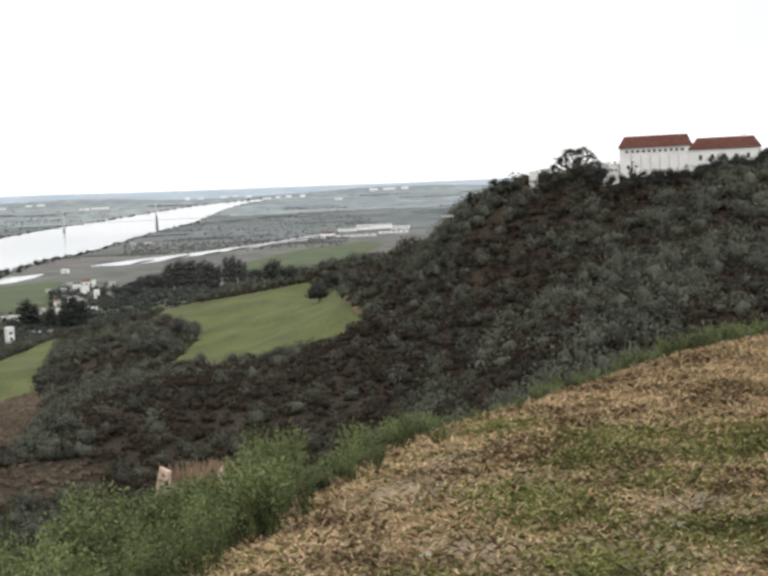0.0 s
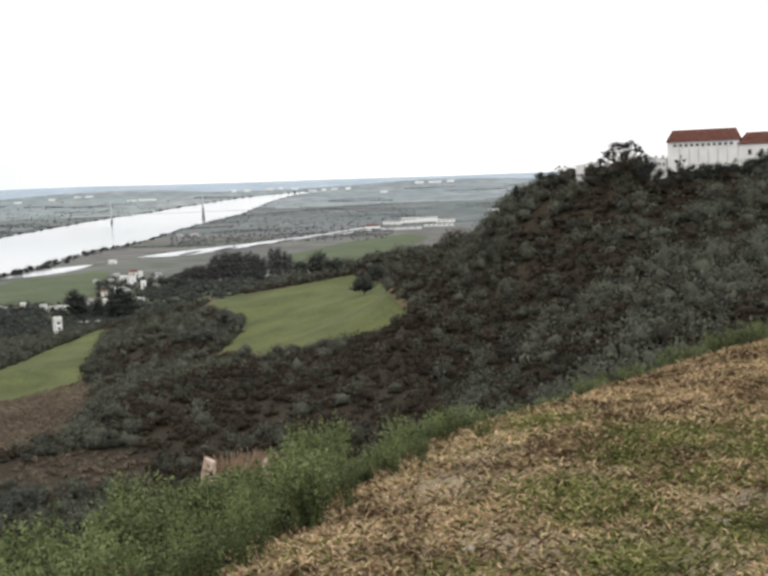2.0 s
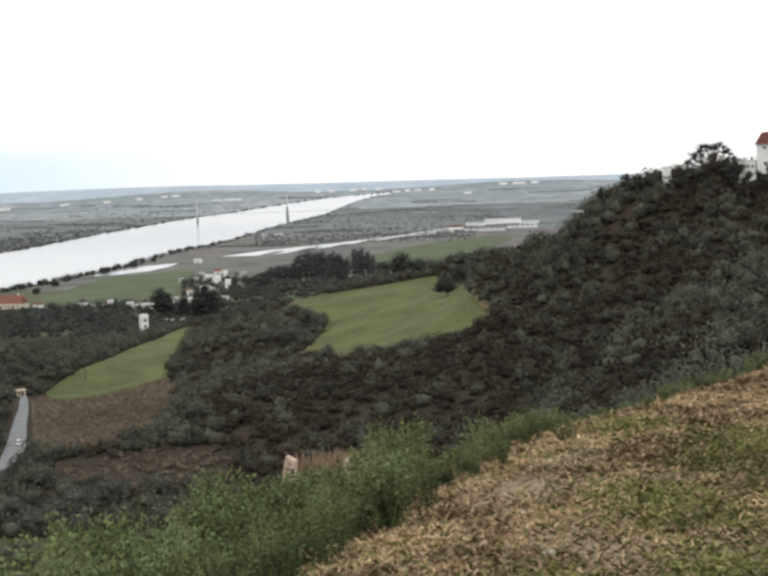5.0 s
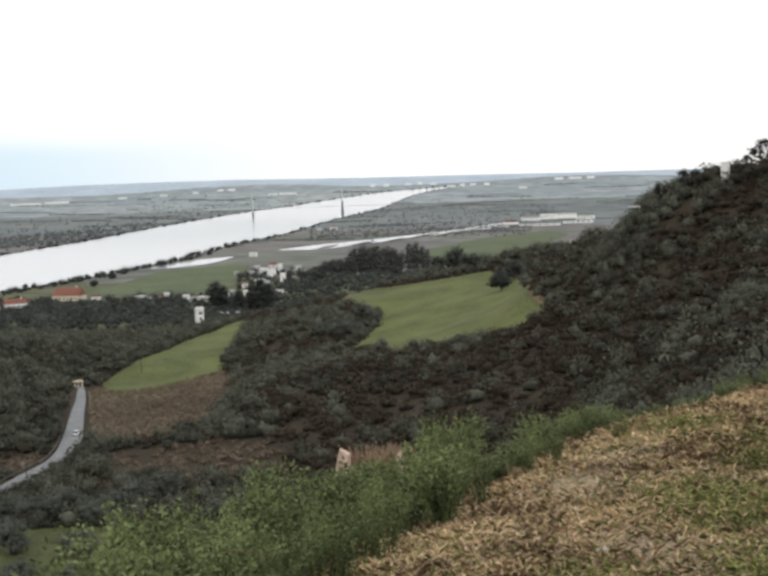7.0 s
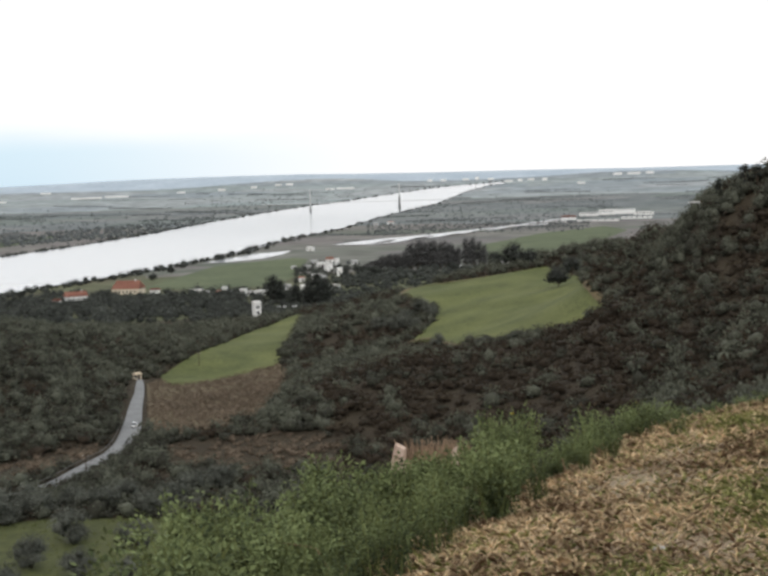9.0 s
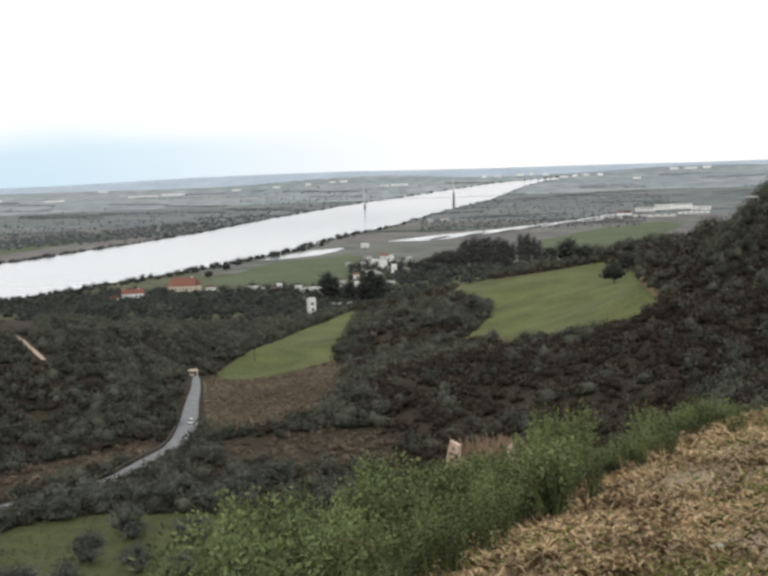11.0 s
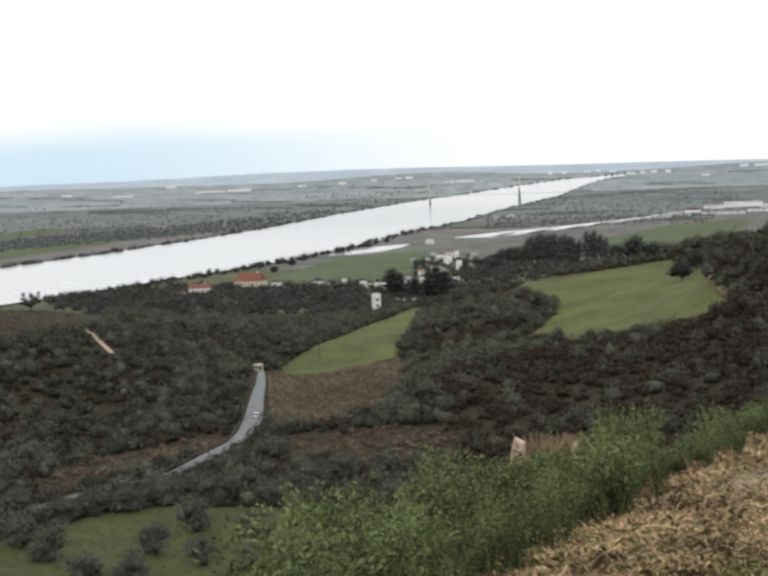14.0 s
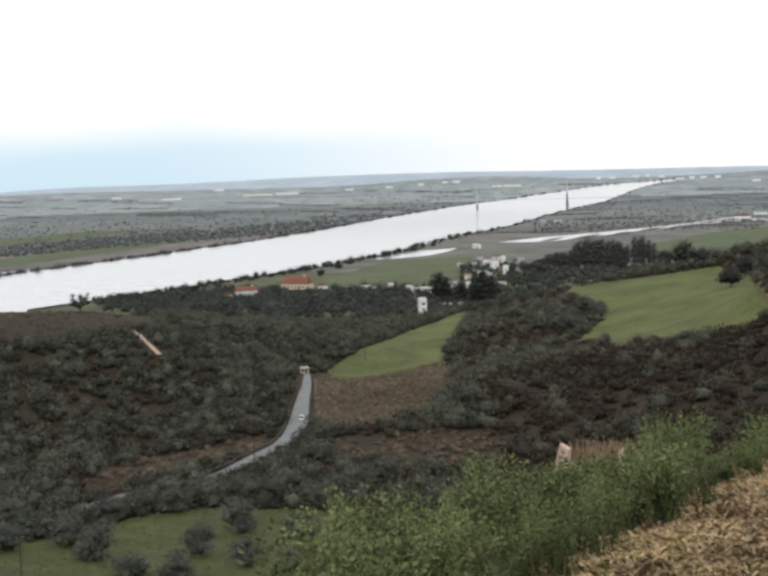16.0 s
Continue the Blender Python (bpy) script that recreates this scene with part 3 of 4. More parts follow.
low_blobs = []
for n, rows in enumerate(REEDS):
    xs, ys = zip(*rows)
    count = int((max(xs) - min(xs)) * (max(ys) - min(ys)) / (9 if n < 3 else 26))
    px, py = rng.uniform(min(xs), max(xs), count), rng.uniform(min(ys), max(ys), count)
    keep = inside_poly(px, py, rows) & ~near_line(px, py, [(p.x, p.y) for p in road_line], 5)
    for x, y in zip(px[keep], py[keep]):
        h = rng.uniform(0.5, 1.6) * (0.9 + 0.5 * float(ripple(x, y, 8, 7)) if n < 3 else 0.5)
        low_blobs.append((x, y, on_ground(x, y) + h * 0.4, rng.uniform(0.7, 1.9), h, rng.uniform(0.0, 0.6) + 0.25 * float(ripple(x, y, 13, 2))))
bx, by = rng.uniform(min(p[0] for p in DRY_BED), max(p[0] for p in DRY_BED), 5200), rng.uniform(min(p[1] for p in DRY_BED), max(p[1] for p in DRY_BED), 5200)
keep = inside_poly(bx, by, DRY_BED) & ~near_line(bx, by, [(p.x, p.y) for p in road_line], 4)
for x, y in zip(bx[keep], by[keep]):
    h = rng.uniform(0.15, 0.5)
    low_blobs.append((x, y, on_ground(x, y) + 0.3 + h * 0.3, rng.uniform(0.5, 1.2), h, rng.uniform(0.1, 0.8)))
tagged(new("reeds", foliage("reeds", low_blobs, M_REED, tufts=30, tuft=0.3, core=0.55)), "brown winter reeds and dead grass on the valley floor", "reeds", kind="stuff")

px, py = rng.uniform(-190, -30, 2600), rng.uniform(200, 330, 2600)
keep = inside_poly(px, py, MEADOW)
tussocks = [(x, y, on_ground(x, y) + 0.25, rng.uniform(0.25, 0.8), rng.uniform(0.15, 0.45), rng.uniform(0, 0.9)) for x, y in zip(px[keep], py[keep])]
tagged(new("meadow_tussocks", foliage("meadow_tussocks", tussocks, M_FIELD, tufts=16, tuft=0.5, core=0.5)), "rough tussocks of grass in the valley meadow", "grass", kind="stuff")
SIDE = 1 if (road_line[61] - road_line[60]).cross(-road_line[60]) < 0 else -1
edge_blobs = []
for p, q in zip(road_line[52:], road_line[53:]):
    d = (q - p).normalized()
    for _ in range(5):
        off = rng.uniform(4.6, 15)
        x, y = p.x + d.y * off * SIDE + rng.uniform(-1.5, 1.5), p.y - d.x * off * SIDE + rng.uniform(-1.5, 1.5)
        h = rng.uniform(1.0, 2.5)
        edge_blobs.append((x, y, on_ground(x, y) + h * 0.6, h * rng.uniform(0.9, 1.2), h, rng.uniform(0, 0.6)))
tagged(new("roadside_shrubs", foliage("roadside_shrubs", edge_blobs, M_SCRUB, tufts=110, tuft=0.19, core=0.6, rough=0.3, core_shade=0.35)), "grey-green shrubs crowding the road verge", "shrubs", kind="stuff")

# ---------------------------------------------------------------- trees of the plain
belt = []
for p in near_bank:
    far_off = math.hypot(*p)
    if p[0] < -0.392 * p[1]:
        continue
    for _ in range(4 if far_off < 2500 else 3):
        back = rng.uniform(4, 26)
        x, y = p[0] * (1 - back / far_off) + rng.uniform(-9, 9), p[1] * (1 - back / far_off) + rng.uniform(-9, 9)
        h = min(rng.gamma(5, 0.62), 4.2) * (0.72 if far_off < 1300 else 0.95 if far_off < 2000 else 0.8)
        belt.append((x, y, on_ground(x, y) + h * 0.6, h * rng.uniform(0.8, 1.5), h, rng.uniform(-0.1, 0.4)))
for p in far_bank:
    far_off = math.hypot(*p)
    for _ in range(3):
        back = rng.uniform(3, 15)
        x, y = p[0] * (1 + back / far_off) + rng.uniform(-9, 9), p[1] * (1 + back / far_off) + rng.uniform(-9, 9)
        h = rng.uniform(1.2, 3.4)
        belt.append((x, y, on_ground(x, y) + h * 0.5, h * rng.uniform(1.2, 2.4), h, rng.uniform(0, 0.5)))
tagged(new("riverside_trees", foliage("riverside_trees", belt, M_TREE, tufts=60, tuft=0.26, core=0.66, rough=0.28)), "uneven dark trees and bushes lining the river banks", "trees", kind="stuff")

hedges = []
for _ in range(100):
    d, b = math.sqrt(rng.uniform(1900 ** 2, 4400 ** 2)), radians(rng.uniform(-30, 15))
    hx, hy, length, lean = d * math.sin(b), d * math.cos(b), rng.uniform(30, 260), rng.uniform(-0.5, 0.35)
    size = rng.uniform(0.9, 2.2)
    for s in np.arange(-length / 2, length / 2, size * 0.9):
        x, y = hx + s * math.cos(lean) + rng.uniform(-4, 4), hy + s * math.sin(lean) + rng.normal(0, 9)
        h = size * rng.uniform(0.6, 1.2)
        hedges.append((x, y, 0, h * 1.5, h, rng.uniform(0.1, 0.8)))
for bearing0, bearing1, dip0, dip1, count, size in ((-21.5, -13, -5.35, -4.8, 420, 2.8), (-28, -9, -2.75, -1.9, 1500, 3.4), (-26, -4, -2.35, -1.5, 1000, 2.4), (-9, -2, -1.6, -1.25, 320, 2.4), (0, 9, -2.0, -1.5, 420, 2.0), (-20, -8, -5.85, -5.05, 1000, 3.0),
                                                    (-10, -1, -6.0, -5.0, 720, 2.8), (-5.3, -2.8, -4.6, -3.95, 100, 2.6), (-2.6, 5.5, -4.7, -4.2, 330, 3.4), (-2, 8, -2.5, -2.25, 620, 2.0), (-4, 7.5, -5.1, -4.5, 300, 2.6)):
    for _ in range(count):
        s = rng.random()
        dip = dip0 + (dip1 - dip0) * s + rng.uniform(-0.22, 0.22)
        d = EYE / math.tan(radians(-dip))
        b = radians(bearing0 + (bearing1 - bearing0) * (s if bearing0 == -28 else rng.random()))
        h = size * rng.uniform(0.5, 1.35)
        hedges.append((d * math.sin(b), d * math.cos(b), 0, h * 1.2, h, rng.uniform(0, 0.6)))
hedges = np.array(hedges)
river_shape = near_bank[::4] + far_bank[::-4]
hr = np.hypot(hedges[:, 0], hedges[:, 1])
wet = inside_poly(hedges[:, 0], hedges[:, 1], river_shape) | (hr > 4400)
for pond in (POND_A, POND_B, POND_C):
    wet |= inside_poly(hedges[:, 0], hedges[:, 1], pond)
hedges = hedges[~wet]
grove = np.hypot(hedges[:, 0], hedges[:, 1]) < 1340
hedges[:, 2] = height(hedges[:, 0], hedges[:, 1]) + hedges[:, 4] * 0.55
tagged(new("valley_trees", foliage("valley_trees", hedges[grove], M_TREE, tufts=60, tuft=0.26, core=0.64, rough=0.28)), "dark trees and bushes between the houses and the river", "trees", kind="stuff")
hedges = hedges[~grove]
# leaf colour paled and greyed to put distance haze on the farther trees
M_HEDGE = material("hazed_hedgerow_leaf", (0.085, 0.095, 0.097), (0.160, 0.170, 0.172), 30, tint=True, island=True)
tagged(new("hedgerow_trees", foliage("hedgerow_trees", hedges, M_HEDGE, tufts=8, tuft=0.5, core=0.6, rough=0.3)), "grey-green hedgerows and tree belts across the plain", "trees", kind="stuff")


def tree(bearing, dip, tall, wide, shape, label, mat=None, trunk=0.25, seed=0, dense=1.0, category="tree", group="", dist=None):
    """A tree with trunk, limbs and crown, standing on the ground at that bearing and dip."""
    x, y = spot(bearing, dip) if dist is None else (dist * math.sin(radians(bearing)), dist * math.cos(radians(bearing)))
    z = on_ground(x, y)
    if dist is not None:
        tall = EYE + dist * math.tan(radians(dip)) - z      # dip then names the treetop
    ob = thing("tree", (x, y, z), 0, label, category, group)
    local = np.random.default_rng(seed)
    bm = bmesh.new()
    girth = max(0.12, tall * 0.03)
    tube(bm, [(0, 0, -0.5), (0.02 * tall, 0, tall * trunk), (0, 0.02 * tall, tall * 0.75)], [girth * 1.3, girth, girth * 0.35], 7)
    count = {"round": 13, "tall": 14, "pine": 62, "loose": 15}[shape]
    rows = []
    for c in range(int(count * dense)):
        a, s = c * 2.4 + local.uniform(-0.4, 0.4), math.sqrt((c + 0.5) / count)
        if shape == "tall":
            f = (c + 0.5) / count
            rad = wide * 0.5 * (0.35 + 0.65 * math.sin(math.pi * min(1, 0.15 + 0.8 * f))) * 0.6
            p = (math.cos(a) * rad * 0.6, math.sin(a) * rad * 0.6, tall * (0.12 + 0.82 * f))
            rows.append((*p, rad * 1.25 + 0.1, tall * 0.13, local.uniform(-0.1, 0.4)))
            continue
        if shape == "pine":
            p = (math.cos(a) * s * wide * 0.46, math.sin(a) * s * wide * 0.46, tall * (0.94 - 0.52 * s * s + local.uniform(-0.16, 0.02)))
            rad = wide * local.uniform(0.045, 0.078)
            rows.append((*p, rad, rad * 0.75, local.uniform(-0.2, 0.25)))
        else:
            up = local.uniform(0, 1)
            p = (math.cos(a) * s * wide * 0.33, math.sin(a) * s * wide * 0.33, tall * (trunk + (0.88 - trunk) * (0.16 + 0.7 * up)))
            rad = wide * (0.25 if shape == "round" else 0.14) * local.uniform(0.8, 1.15)
            rows.append((*p, rad, rad * 0.95, local.uniform(0, 0.5)))
        tube(bm, [(0, 0, tall * trunk * 0.9), (p[0] * 0.5, p[1] * 0.5, (tall * trunk + p[2]) / 2), p], [girth * 0.5, girth * 0.33, girth * 0.12], 5)
    part("trunk", bm, M_BARK, ob)
    crown = new("crown", foliage("crown", rows, mat or M_TREE, tufts=230 if shape == "round" else 110, tuft=0.19 if shape == "round" else 0.24, core=0.52 if shape == "round" else 0.5, rough=0.26, core_shade=0.08 if mat else 0.25))
    crown.parent = ob
    return ob


tree(18.3, 1.35, 0, 21.5, "pine", "broad dark umbrella pine on the ridge beside the hall", trunk=0.3, seed=3, category="pine tree", dist=438)
tree(19.25, 0.5, 0, 7, "round", "dense dark evergreen beside the ridge pine", seed=4, dist=425, trunk=0.06)
tree(14.6, 0.2, 0, 4.6, "round", "small dark evergreen on the ridge line", seed=5, dist=450)
tree(15.1, 0.1, 0, 4.2, "round", "small dark evergreen on the ridge line", seed=15, dist=450)
tree(15.84, 0.42, 0, 3.4, "loose", "thin pale leafless tree on the ridge", seed=6, dense=0.6, dist=448)
tree(13.5, -0.5, 0, 3.6, "tall", "small pointed evergreen on the ridge line", seed=7, dist=462)
tree(20.66, 0.78, 0, 4.6, "loose", "dark shrubby tree before the white hall", seed=8, dist=414)
for n, (b, top, w) in enumerate(((23.6, 0.5, 5.5), (24.1, 0.62, 6), (24.6, 0.66, 6.5), (25.2, 0.62, 6), (26.3, 1.0, 6), (22.9, 0.22, 4.5), (21.9, 0.2, 4.0), (25.6, 0.3, 5), (19.75, 0.15, 4.6), (20.3, 0.16, 4.5), (20.8, 0.2, 5.0), (21.3, 0.22, 5.0), (21.75, 0.2, 5.0), (22.4, 0.26, 5.0), (26.0, 0.5, 5))):
    tree(b, top, 0, w, "round", "dark bushy tree along the front of the ridge buildings", seed=20 + n, group="trees before the hall", dist=408, trunk=0.06)
for n, (b, e, h, w, sh) in enumerate(((-6.35, -5.5, 17, 11, "round"), (-6.0, -5.5, 14, 9, "round"), (-4.75, -5.7, 16, 8, "tall"), (-4.35, -5.75, 21, 12, "round"), (-3.95, -5.7, 17, 10, "round"), (-5.3, -5.7, 13, 8, "round"))):
    tree(b, e, h * 1.25, w * 1.35, "tall", "tall dark evergreen among the village houses", trunk=0.05, seed=30 + n, group="village trees")
M_POPLAR = material("bare_poplar_twig", (0.070, 0.070, 0.070), (0.150, 0.148, 0.145), 6, fine=12, tint=True, island=True)
for n, b in enumerate(list(np.arange(-2.0, 2.1, 0.2)) + [2.4, 2.6, 2.8, 3.0, 3.2]):
    top = float(np.interp(b, (-2, -1.6, -0.4, 0.1, 0.9, 1.6, 2.1, 2.2, 2.5, 2.8, 3.2), (-3.85, -3.65, -3.3, -2.85, -2.85, -2.95, -3.2, -3.0, -2.85, -2.85, -3.05))) + rng.uniform(-0.14, 0.06)
    tree(b + rng.uniform(-0.06, 0.06), -4.22, 1250 * (math.tan(radians(4.22)) + math.tan(radians(top))), rng.uniform(10, 14), "tall", "tall leafless grey poplar standing in a grove on the plain", M_POPLAR, trunk=0.05, seed=40 + n, group="poplar grove")
for n, (b, e, h, w) in enumerate(((3.75, -4.15, 13, 15), (4.55, -4.12, 14, 13), (5.2, -4.1, 9, 10), (1.9, -4.4, 9, 11), (-1.7, -4.45, 9, 12), (-2.4, -4.4, 8, 11))):
    tree(b, e, h, w * 1.3, "round", "rounded dark tree beside the poplar grove", trunk=0.05, seed=66 + n, group="grove edge trees")
tree(6.5, -5.2, 10, 13, "round", "broad dark round tree at the head of the green field", seed=60)
tree(7.1, -4.75, 11, 12, "round", "dark tree where the scrub meets the field", seed=61)
for n, (b, e, h, w) in enumerate(((0.35, -6.2, 9, 10), (0.75, -6.45, 8, 9), (-0.3, -6.6, 7, 9), (-0.8, -6.95, 8, 11), (0.0, -6.95, 6, 9), (-1.6, -6.9, 7, 9), (1.0, -7.75, 6, 7), (3.2, -7.8, 5, 8), (4.6, -7.55, 4.5, 7))):
    tree(b, e, h, w, "round", "rounded grey-green olive tree at the field edge", M_OLIVE, trunk=0.06, seed=70 + n, group="olive trees")
tree(-22.3, -4.42, 0, 9.5, "loose", "lone airy tree on the bare crest of the spur", seed=90, trunk=0.15, dense=1.8, dist=590)
tree(-11.6, -4.3, 6.5, 9, "round", "rounded dark tree on the river bank", seed=91)
tree(-10.8, -4.0, 6.5, 9, "round", "rounded dark tree on the river bank", seed=92)
tree(-17.3, -4.75, 6.5, 7, "round", "rounded dark tree on the river bank", seed=93)
OLIVES = [(-17.5, -16.35, 6.9, 6.0), (-15.7, -15.45, 7.4, 6.8), (-12.85, -15.9, 6.6, 6.4), (-22.2, -16.15, 7.4, 6.8), (-23.2, -15.5, 7.0, 6.4), (-15.5, -16.95, 6.0, 5.6), (-20.6, -17.0, 5.6, 6.0), (-18.6, -17.4, 5.2, 6.0),
                                  (-19.9, -14.3, 6.0, 6.4), (-18.6, -14.4, 5.4, 6.2), (-14.3, -14.3, 6.2, 6.6), (-12.1, -14.6, 6.0, 6.0), (-16.9, -14.1, 5.4, 6.4), (-24.8, -15.0, 6.0, 6.6), (-21.4, -14.6, 5.6, 6.6), (-26, -15.4, 6.0, 6.6), (-13.3, -17.3, 4.6, 5.2)]
OLIVES += [(-25.6, -14.3, 6, 6.6), (-23.6, -14.2, 6, 7), (-22.6, -14.7, 5, 6.4), (-17.6, -14.0, 6.4, 7), (-15.5, -14.0, 6, 6.6), (-13.2, -14.1, 6.6, 7), (-11.2, -14.3, 6, 7), (-10.2, -13.9, 6, 7), (-9.0, -13.6, 6, 7), (-18.9, -13.9, 6, 6.4)]
for n, (b, e, h, w) in enumerate(OLIVES):
    tree(b, e, h * 1.1, w * 1.32, "round", "silvery grey-green olive tree standing in the meadow", M_OLIVE, trunk=0.03, seed=100 + n, group="meadow olives")


# ---------------------------------------------------------------- buildings
def roof_mesh(w, d, h, hip, eave=0.5, thick=0.25):
    bm = bmesh.new()
    a, c = w / 2 + eave, d / 2 + eave
    low = [bm.verts.new(p) for p in ((-a, -c, 0), (a, -c, 0), (a, c, 0), (-a, c, 0))]
    top = [bm.verts.new(p) for p in ((-a + hip, 0, h), (a - hip, 0, h))]
    for f in ((low[0], low[1], top[1], top[0]), (low[2], low[3], top[0], top[1]), (low[1], low[2], top[1]), (low[3], low[0], top[0])):
        bm.faces.new(f)
    bm.faces.new(low[::-1])
    bmesh.ops.solidify(bm, geom=bm.faces[:], thickness=thick)
    return bm


def house(name, bearing, dip, w, d, wall_h, roof_h, skew, label, category="house", hip=0.6, wall=None, roof=None, windows=(), door=False, chimney=False, group="", tall=1.6, dist=None):
    """A house: its front faces the lookout, turned by skew degrees. windows: (height, count, width) rows on the front."""
    x, y = spot(bearing, dip) if dist is None else (dist * math.sin(radians(bearing)), dist * math.cos(radians(bearing)))
    z = on_ground(x, y) - 0.3
    ob = thing(name, (x, y, z), -bearing + skew, label, category, group)
    part("wall", box((w, d, wall_h + 0.3), (0, d / 2, (wall_h + 0.3) / 2), 0.05), wall or M_WHITE, ob)
    if roof_h > 0.3:
        top = part("roof", roof_mesh(w, d, roof_h, hip), roof or M_TILE, ob)
        top.location = (0, d / 2, wall_h + 0.28)
        if chimney:
            part("chimney", box((0.9, 0.9, roof_h * 0.9), (w * 0.28, 0, roof_h * 0.7), 0.05), M_WHITE, top)
    else:
        part("parapet", box((w + 0.3, d + 0.3, 0.4), (0, d / 2, wall_h + 0.45), 0.05), roof or M_CONCRETE, ob)
    for up, count, wide in windows:
        for c in range(count):
            wx = (c + 0.5) / count * w * 0.86 - w * 0.43
            pane = part("window", box((wide, 0.12, tall), (wx, -0.03, up)), M_GLASS, ob)
            part("sill", box((wide + 0.2, 0.25, 0.12), (wx, -0.1, up - tall / 2 - 0.06)), M_CONCRETE, pane)
    if door:
        part("door", box((1.2, 0.14, 2.2), (w * 0.18, -0.04, 1.4)), M_WOOD, ob)
    return ob


hall = house("hall", 21.65, -0.15, 22.6, 12, 9.3, 3.9, -4, "white rendered hall with a red tiled hipped roof on the ridge", "hall", hip=1.6, windows=((8.4, 11, 0.95),), tall=0.75, dist=426)
for c in range(6):
    part("pilaster", box((0.28, 0.2, 6.8), (c * 3.0 - 7.4, -0.08, 3.6), 0.03), M_CONCRETE, hall)
part("cornice", box((22.9, 12.3, 0.35), (0, 6, 9.25), 0.05), M_WHITE, hall)
house("annex", 19.72, -0.15, 5.6, 8, 6.5, 0, -4, "low white flat-roofed annex beside the ridge hall", "annex", windows=((5.2, 4, 0.6),), tall=0.8, dist=428)
wing = house("wing", 24.6, -0.15, 21.6, 11, 6.6, 3.7, -4, "long white wing with a red tiled roof on the ridge", "building", hip=2.4, windows=((4.2, 5, 1.0),), chimney=True, dist=424)
house("pavilion", 16.35, -0.05, 3.0, 4, 5.6, 0, 0, "pale plain block on the ridge behind the pine", "building", roof=M_WHITE, dist=452)
viaduct = thing("platform", (103.5, 460, on_ground(103.5, 460) + 1.2), -10, "grey concrete platform on posts at the ridge end", "platform")
part("deck", box((7.5, 3.5, 0.6), (0, 0, 2.6), 0.05), M_CONCRETE, viaduct)
for c in (-2.8, 0, 2.8):
    part("post", box((0.5, 0.5, 3.0), (c, 0, 0.9), 0.04), M_CONCRETE, viaduct)

house("farmhouse", -14.95, -5.16, 17, 9, 6.5, 3.6, 8, "white farmhouse with red tiled roof near the river", roof=M_TILE_SUN, windows=((4.6, 4, 1.1), (1.8, 3, 1.1)), door=True, chimney=True)
house("shed", -15.75, -5.2, 6, 5, 4.5, 1.4, 20, "small white outbuilding beside the farmhouse", "shed")
house("manor", -12.85, -4.82, 24, 15, 4.6, 6.6, -24, "large cream house with a broad red tiled roof", wall=M_CREAM, roof=M_TILE_SUN, hip=2.0, windows=((2.6, 6, 1.3),), door=True, chimney=True)
house("lean_to", -11.55, -4.85, 8, 6, 3.2, 1.3, 0, "small pale outbuilding beside the ochre house", "shed")
house("tower_house", -7.03, -6.1, 4.5, 7, 9.2, 1.6, 14, "tall narrow white house at the edge of the meadow", hip=0.3, roof=M_WHITE, windows=((7.0, 1, 2.2), (3.4, 1, 1.6)), door=True)
VILLAGE = [(-4.61, -3.22, 9, 6, 4.5, 1.0, 0), (-4.4, -3.85, 6, 5, 4.0, 1.2, 1), (-4.12, -3.98, 8, 6, 4.2, 1.2, 0), (-3.75, -3.78, 8, 7, 3.6, 2.4, 2), (-3.74, -4.18, 7, 6, 7.5, 0.8, 0), (-3.38, -3.98, 4, 6, 8.5, 0.6, 0),
           (-3.3, -4.4, 5, 5, 7.5, 0, 0), (-4.35, -4.52, 9, 6, 4.4, 1.3, 0), (-4.0, -4.56, 6, 5, 3.6, 1.0, 1), (-5.01, -4.6, 5, 5, 3.6, 1.2, 2), (-4.94, -4.98, 5.5, 5, 4.0, 0.9, 0), (-3.62, -4.98, 9, 6, 3.2, 0.9, 0),
           (-5.95, -4.98, 6, 5, 3.4, 1.2, 0), (-5.65, -4.95, 6, 5, 4.0, 1.0, 1), (-5.97, -5.88, 6, 5, 2.8, 0.9, 1), (-5.31, -5.88, 6, 5, 2.8, 0.9, 1), (-2.58, -3.9, 6, 5, 3.6, 1.2, 1), (-5.34, -4.02, 5, 5, 2.8, 0.8, 1), (-4.72, -4.02, 7, 5, 2.8, 0.9, 1),
           (-7.68, -5.16, 4.5, 5, 6.0, 0.6, 0), (-6.95, -5.14, 15, 6, 3.4, 0.9, 0), (-8.72, -5.08, 4.5, 5, 3.6, 1.0, 2), (-8.5, -4.98, 4, 5, 5.0, 0.8, 0), (-9.75, -4.9, 11, 5, 2.4, 0.8, 0), (-9.22, -5.05, 3.5, 4, 3.4, 1.0, 1), (-8.05, -5.1, 4, 4, 3.0, 0.8, 1),
           (-1.6, -2.2, 9, 6, 5, 1.0, 1), (-0.9, -2.14, 12, 6, 4, 1.4, 2), (4.2, -4.2, 4, 4, 3, 0.8, 1), (2.1, -4.3, 5, 5, 4, 1, 1)]
